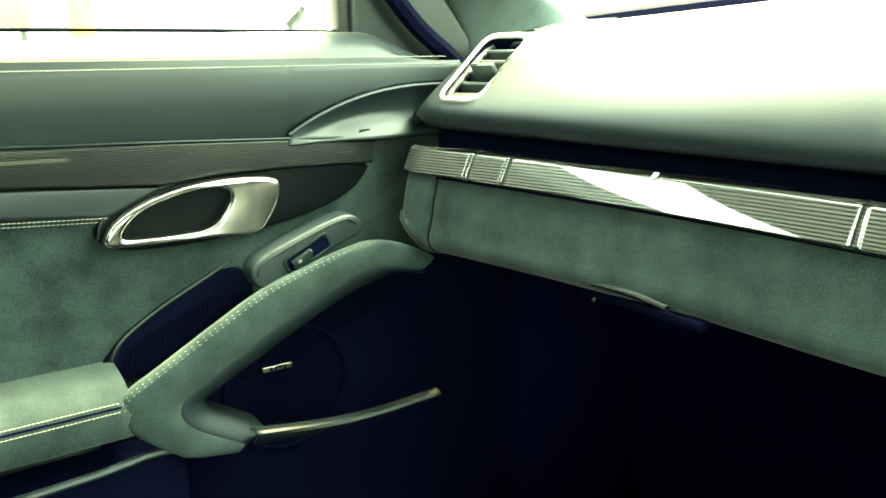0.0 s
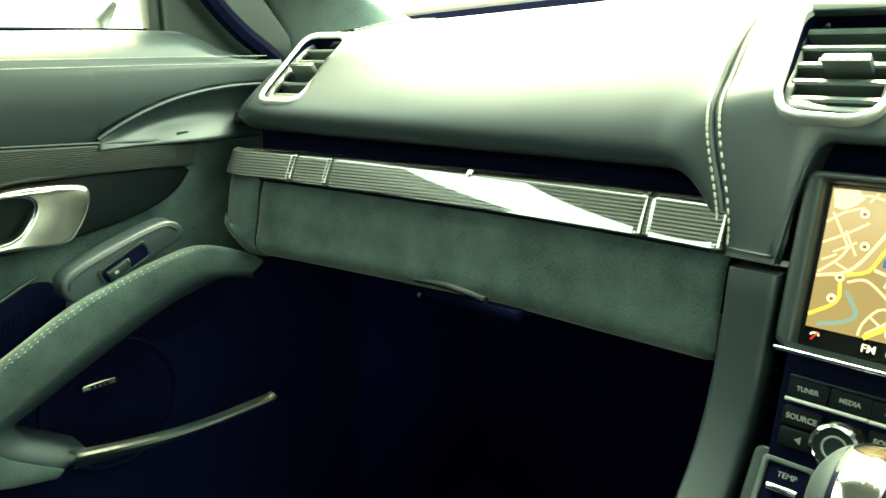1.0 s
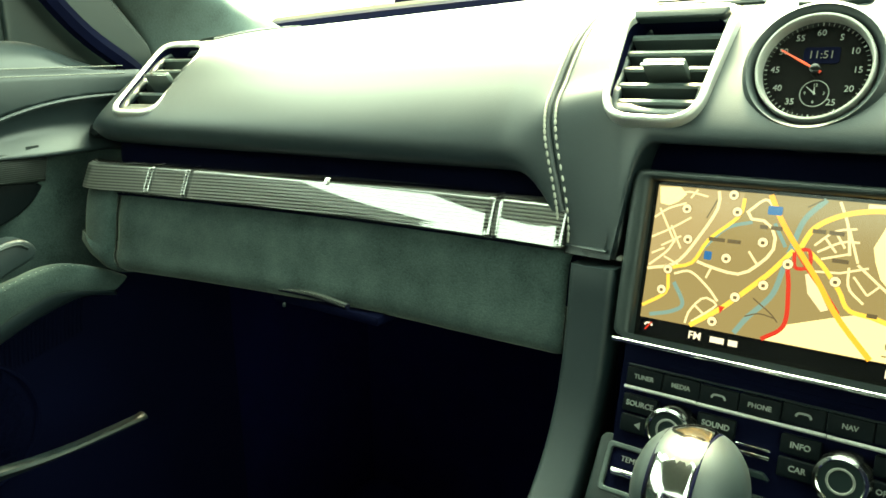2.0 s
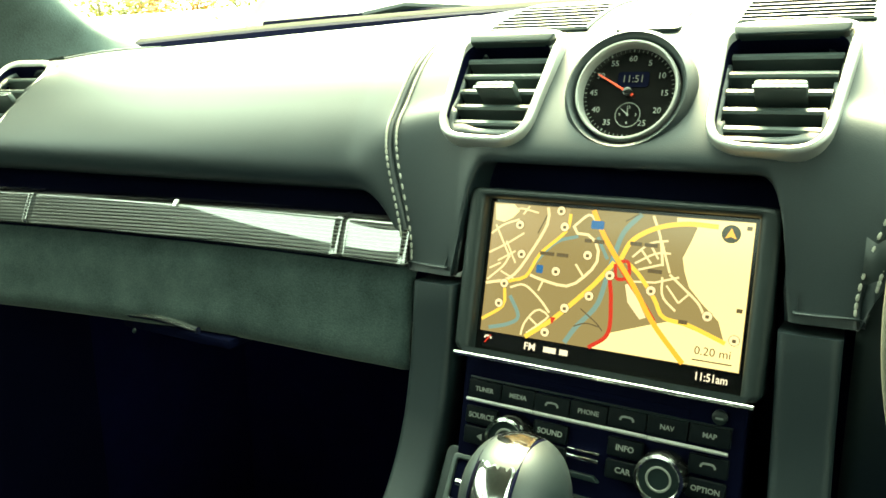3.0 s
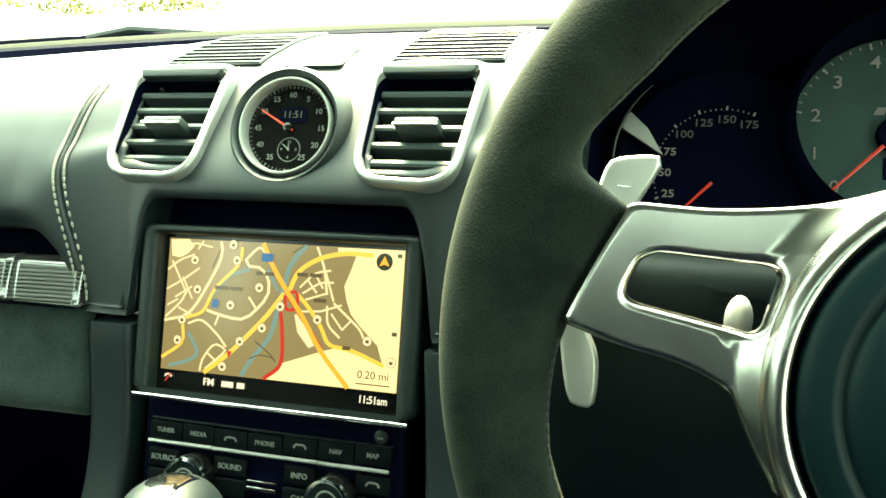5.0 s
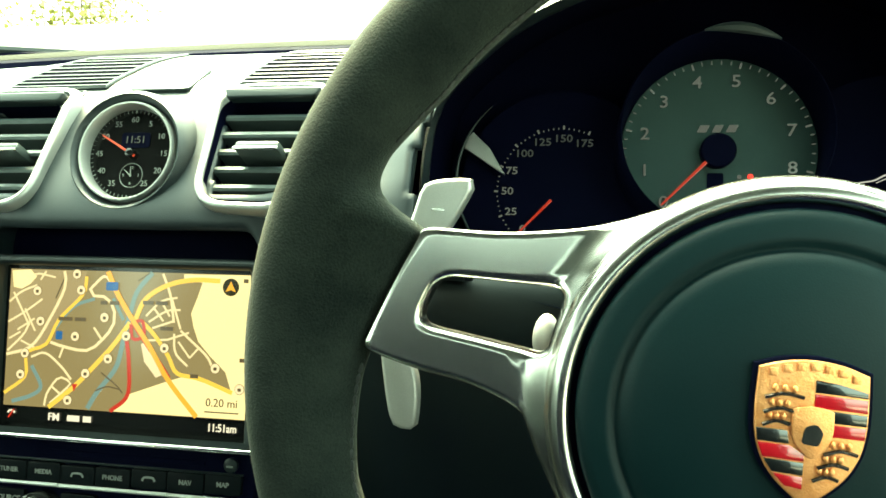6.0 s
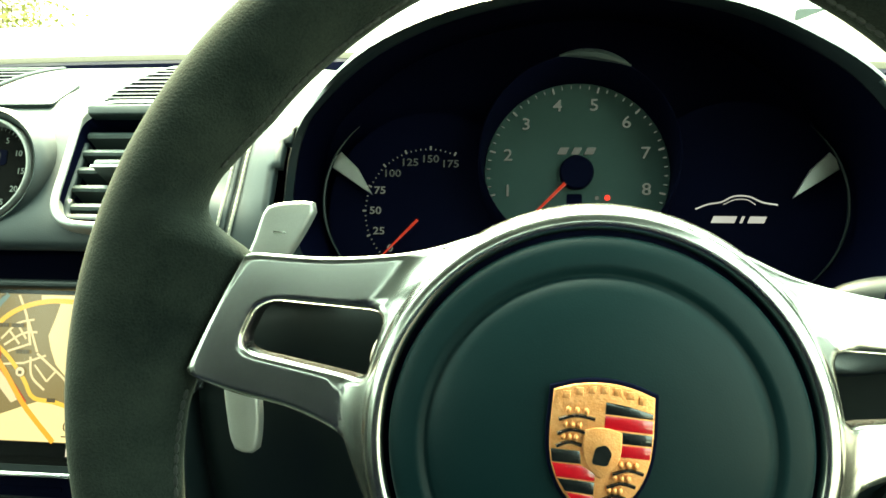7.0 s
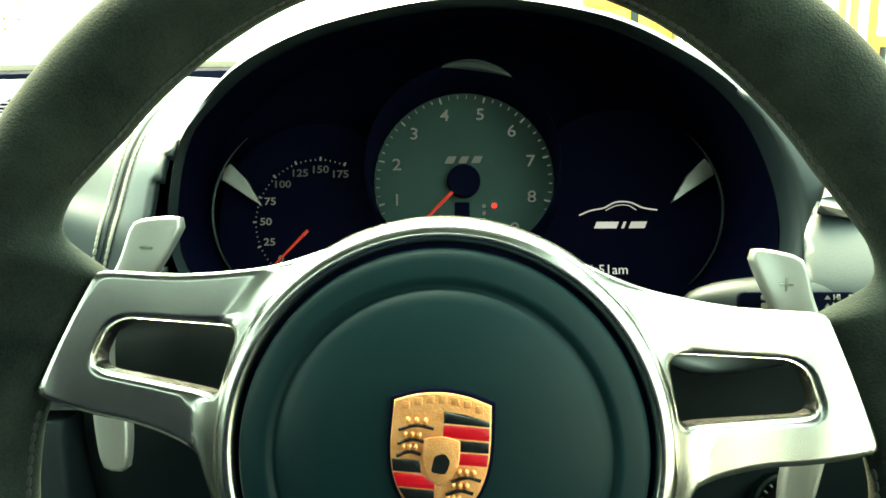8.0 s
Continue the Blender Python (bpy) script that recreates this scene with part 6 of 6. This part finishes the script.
# A-pillar trim
REAR_EDGE = [(-0.735, 0.66, 0.765), (-0.735, 0.655, 0.800), (-0.720, 0.60, 0.870), (-0.660, 0.45, 1.00), (-0.600, 0.34, 1.07)]
FRONT_EDGE = [(-0.700, 0.90, 0.790), (-0.715, 0.85, 0.828), (-0.700, 0.765, 0.853), (-0.655, 0.62, 0.95), (-0.580, 0.45, 1.07)]


def pillar_trim(sx, shift):
    rear, front = curve_through([Vector(p) for p in REAR_EDGE], 30), curve_through([Vector(p) for p in FRONT_EDGE], 30)

    def at(u, v):
        i = round(u * 29)
        p = rear[i].lerp(front[i], v) + Vector((0.030, -0.006, 0)) * math.sin(math.pi * v) ** 0.7
        return Vector((sx * p.x + shift, p.y, p.z))
    ob = single("windscreen_pillar", grid(at, 29, 14), HEADLINER, I4, "grey fabric windscreen pillar above the dashboard end", "pillar", kind="structure", sharp=70)
    return thicken(ob, 0.015)


pillar_trim(1, 0.0)
pillar_trim(-1, 0.09)

# ---- outside ----
single("ground", box(-60, 60, -60, 60, -0.42, -0.40), GROUND, I4, "pale sunlit asphalt ground", "ground", kind="structure")


def scuttle_at(u, v):
    x = -0.78 + 1.56 * u
    bow = 0.10 * (x / 0.78) ** 2
    pts = [(0.990, 0.850), (0.995, 0.866), (1.02, 0.873), (1.10, 0.868)]
    q = curve_through([Vector(p) for p in pts], 9)[round(v * 8)]
    return Vector((x, q.x - bow, q.y - 0.030 * (x / 0.78) ** 2))


thicken(single("scuttle", grid(scuttle_at, 40, 8), MATT_GREY, I4, "dark plastic scuttle below the windscreen", "scuttle", kind="structure"), 0.004)
screen_rubber = tube([Vector((-0.78 + 1.56 * i / 40, 0.988 - 0.10 * ((-0.78 + 1.56 * i / 40) / 0.78) ** 2, 0.8520 - 0.030 * ((-0.78 + 1.56 * i / 40) / 0.78) ** 2)) for i in range(41)], 0.0120, 8)
single("windscreen_seal", screen_rubber, BLACK, I4, "black rubber seal at the foot of the windscreen", "seal", kind="structure")


def bonnet_at(u, v):
    x = -0.86 + 1.72 * u
    y = 1.08 + 1.25 * v
    fender = 0.085 * math.exp(-((abs(x) - 0.68) / 0.13) ** 2) * (1 - 0.3 * v)
    return Vector((x, y, 0.835 + fender - 0.20 * v ** 2.0 - 0.10 * max(0.0, abs(x) - 0.70) / 0.16))


thicken(single("bonnet", grid(bonnet_at, 50, 30), WHITE_PAINT, I4, "white painted car bonnet with raised wings", "bonnet"), 0.004)
wiper = thing("wiper", I4, "black windscreen wiper resting on the scuttle", "wiper")
part("blade", tube([Vector((-0.62, 0.985, 0.858)), Vector((-0.40, 1.005, 0.866)), Vector((-0.17, 1.015, 0.860))], 0.0045, 8), BLACK, wiper)
part("arm", tube([Vector((-0.46, 1.000, 0.864)), Vector((-0.40, 1.005, 0.873)), Vector((-0.30, 1.03, 0.866)), Vector((-0.12, 1.06, 0.850))], 0.006, 8), PLASTIC, wiper)

# door mirror outside the window
mirror = thing("side_mirror", pose(-1.02, 0.565, 0.0), "white door mirror on a dark foot outside the window", "side mirror")
part("foot", tube([Vector((0.31, -0.06, 0.745)), Vector((0.12, -0.045, 0.770)), Vector((0.01, -0.010, 0.822)), Vector((0.0, 0.008, 0.838)), Vector((0.0, 0.018, 0.852))], lambda t: 0.016 - 0.012 * t, 12, flat=0.5, up=(1, 0, 0)), PLASTIC, mirror, "dark plastic foot")
part("housing", blob((-0.03, 0.035, 0.915), (0.110, 0.045, 0.065), 24, 14), WHITE_PAINT, mirror, "white housing")
part("glass", plate(rrect(0.17, 0.09, 0.03), 0.004, 0.001, 0.0), CHROME, mirror, "mirror glass").matrix_basis = face_frame((-0.03, 0.0, 0.915), 0)


# ---- far things outside ----
def leaf_material(name, dark, light):
    m = material(name, dark, 0.6)
    info = m.node_tree.nodes.new("ShaderNodeNewGeometry")
    ramp = m.node_tree.nodes.new("ShaderNodeValToRGB")
    ramp.color_ramp.elements[0].color, ramp.color_ramp.elements[1].color = (*dark, 1), (*light, 1)
    m.node_tree.links.new(info.outputs["Random Per Island"], ramp.inputs[0])
    m.node_tree.links.new(ramp.outputs[0], m.node_tree.nodes["Principled BSDF"].inputs["Base Color"])
    return m


GREEN_LEAF = leaf_material("green_leaf", (0.08, 0.09, 0.015), (0.17, 0.17, 0.04))
AMBER_LEAF = leaf_material("amber_leaf", (0.20, 0.08, 0.02), (0.32, 0.18, 0.04))
WALL = textured(material("pale_wall", (0.6, 0.58, 0.53), 0.9), (0.55, 0.53, 0.48), (0.64, 0.62, 0.57), 30, 1.5, 0.3, 0, (0.85, 0.95), 0.004)
BARK = textured(material("bark", (0.08, 0.06, 0.04), 0.9), (0.05, 0.04, 0.03), (0.10, 0.08, 0.06), 80, 8, 0.5, 0, (0.85, 0.95), 0.004)


def shrub(x, y, w, h, leaf, seed, label):
    """A few stems from the ground and a loose crown of small leaves in clumps."""
    rng = random.Random(seed)
    s_ = thing("shrub", pose(x, y, -0.40), label, "shrub", "shrubs beyond the wall")
    bm = bmesh.new()
    tips = []
    for i in range(9):
        a = 2.4 * i
        tip = Vector((math.cos(a) * w * 0.42 * rng.uniform(0.3, 1), math.sin(a) * w * 0.30, h * rng.uniform(0.62, 0.98)))
        tube([Vector((math.cos(a) * 0.05, math.sin(a) * 0.05, 0)), tip * 0.5, tip], lambda t: 0.03 - 0.022 * t, 6, bm=bm)
        tips += [tip, tip * 0.82]
    part("stem_cluster", bm, BARK, s_)
    verts, faces = [], []
    for tip in tips:
        for k in range(110):
            c = tip + Vector((rng.gauss(0, w * 0.13), rng.gauss(0, w * 0.10), rng.gauss(0, h * 0.055)))
            u = Vector((rng.uniform(-1, 1), rng.uniform(-1, 1), rng.uniform(-0.6, 0.6))).normalized() * rng.uniform(0.03, 0.055)
            v = u.orthogonal().normalized() * rng.uniform(0.015, 0.025)
            n = len(verts)
            verts += [c - u, c + v, c + u, c - v]
            faces.append((n, n + 1, n + 2, n + 3))
    mesh = bpy.data.meshes.new("foliage")
    mesh.from_pydata(verts, [], faces)
    mesh.materials.append(leaf)
    ob = new("foliage", mesh)
    ob.parent = s_
    tagged(ob, "", "", "", "stuff")
    return s_


structure("garden_wall", box(-14, 14, 7.0, 7.25, -0.40, 1.58, 0.02), WALL, "pale sunlit wall beyond the car", "wall")
for i, x in enumerate((-9.6, -8.4, -6.8, -5.3)):
    shrub(x, 7.9, 1.5, 2.75 - 0.1 * (i % 2), AMBER_LEAF if i == 1 else GREEN_LEAF, 11 + i, "amber leaved shrub behind the pale wall" if i == 1 else "yellow green shrub behind the pale wall")
# parked van seen past the wheel
van = thing("parked_van", pose(2.75, 6.2, -0.40), "white parked van with dark rear window and red lamps", "van")
part("body", box(-0.85, 0.85, 0.0, 0.75, 0.30, 1.98, 0.08), WHITE_PAINT, van)
part("rear_window", plate(rrect(0.40, 0.14, 0.03), 0.02, 0.004, 0.0), GREY_SATIN, van, "dark rear window").matrix_basis = face_frame((-0.355, -0.004, 1.85), 0)
AMBER = textured(material("amber_lamp", (0.7, 0.25, 0.03), 0.2, coat=0.5), (0.6, 0.22, 0.02), (0.75, 0.3, 0.04), 90, 8, 0.0, 0, (0.15, 0.25))
part("tail_lamp", box(-0.17, -0.07, -0.02, 0.02, 1.58, 1.74, 0.01), RED, van, "red tail lamp")
part("tail_lamp", box(-0.14, -0.06, -0.02, 0.02, 1.44, 1.50, 0.01), RED, van, "red tail lamp")
part("turn_lamp", box(-0.315, -0.25, -0.02, 0.02, 1.64, 1.685, 0.01), AMBER, van, "amber turn lamp")
part("bumper", box(-0.80, 0.80, -0.06, 0.05, 0.45, 0.65, 0.03), PLASTIC, van)
for sx in (-1, 1):
    part("wheel", moved(lathe([(0.18, -0.09), (0.30, -0.09), (0.32, -0.06), (0.32, 0.06), (0.30, 0.09), (0.18, 0.09)], 28, cap0=True, cap1=True), pose(sx * 0.74, 0.45, 0.32, 0, 90, 0)), BLACK, van)
YELLOW = textured(material("yellow_paint", (0.55, 0.38, 0.05), 0.5), (0.48, 0.33, 0.04), (0.60, 0.42, 0.07), 90, 5, 0.05, 0, (0.4, 0.6))
BLUE = textured(material("blue_paint", (0.10, 0.30, 0.42), 0.5), (0.09, 0.26, 0.38), (0.13, 0.34, 0.46), 90, 5, 0.05, 0, (0.4, 0.6))
for x, y, mat, text in ((2.71, 5.5, YELLOW, "yellow painted post beside the parking place"), (2.79, 5.5, YELLOW, "yellow painted post beside the parking place"), (-5.0, 1.80, BLUE, "blue painted post beside the parking place")):
    p = thing("bollard", pose(x, y, -0.40), text, "post", "painted posts")
    part("shaft", lathe([(0.028, 0.0), (0.028, 2.2), (0.02, 2.23), (0.0, 2.24)], 20), mat, p)
    part("foot_plate", lathe([(0.05, 0.0), (0.05, 0.02), (0.03, 0.03)], 20), PLASTIC, p)
for y, w, h in ((0.62, 0.30, 1.62), (1.05, 0.14, 1.56)):
    b_ = thing("hoarding", pose(-5.2, y, -0.40, 0, 0, 90), "yellow painted board on two short legs", "board", "yellow boards")
    part("board", plate(rrect(w, 0.40, 0.02), 0.03, 0.006, 0.0), YELLOW, b_).matrix_basis = face_frame((0, 0, h - 0.05), 0) @ pose(0, 0, 0, 0, 0, 0)
    for sx in (-1, 1):
        part("leg", box(sx * w * 0.35 - 0.015, sx * w * 0.35 + 0.015, 0.01, 0.04, 0.0, h - 0.15, 0.004), PLASTIC, b_)

# yellow truck and an orange warning board beyond the bonnet
ORANGE = textured(material("orange_paint", (0.60, 0.16, 0.03), 0.5), (0.52, 0.13, 0.02), (0.66, 0.20, 0.04), 90, 5, 0.05, 0, (0.4, 0.6))
truck = thing("parked_truck", pose(1.52, 6.55, -0.40), "yellow parked truck with orange lamps and a dark ladder post", "truck")
part("body", box(-0.36, 0.36, 0.0, 0.40, 0.55, 2.30, 0.04), YELLOW, truck, "yellow painted body")
part("tailboard", box(-0.34, 0.34, -0.03, 0.0, 0.62, 1.72, 0.008), WHITE_PAINT, truck, "white tailboard")
for z in (1.74, 2.02):
    part("stripe", box(-0.33, 0.33, -0.02, 0.0, z, z + 0.09, 0.005), ORANGE, truck, "orange stripe")
for sx in (-1, 1):
    part("lamp", box(sx * 0.24 - 0.05, sx * 0.24 + 0.05, -0.03, 0.0, 1.88, 1.96, 0.006), AMBER, truck, "amber lamp")
    part("wheel", moved(lathe([(0.16, -0.07), (0.27, -0.07), (0.29, -0.04), (0.29, 0.04), (0.27, 0.07), (0.16, 0.07)], 28, cap0=True, cap1=True), pose(sx * 0.27, 0.20, 0.29, 0, 90, 0)), BLACK, truck)
part("ladder_post", box(0.02, 0.08, -0.05, -0.03, 0.70, 2.35, 0.006), PLASTIC, truck, "dark ladder post")
board = thing("warning_board", pose(2.99, 5.5, -0.40), "orange and white warning board on a slim post", "board")
part("panel", plate(rrect(0.20, 0.50, 0.02), 0.02, 0.004, 0.0), ORANGE, board).matrix_basis = face_frame((0, 0, 1.80), 0)
part("white_field", plate(rrect(0.10, 0.26, 0.02), 0.004, 0.001, 0.0), WHITE_PAINT, board).matrix_basis = face_frame((0, -0.006, 1.80), 0)
part("post", lathe([(0.02, 0.0), (0.02, 1.60)], 12, cap0=True, cap1=True), PLASTIC, board)
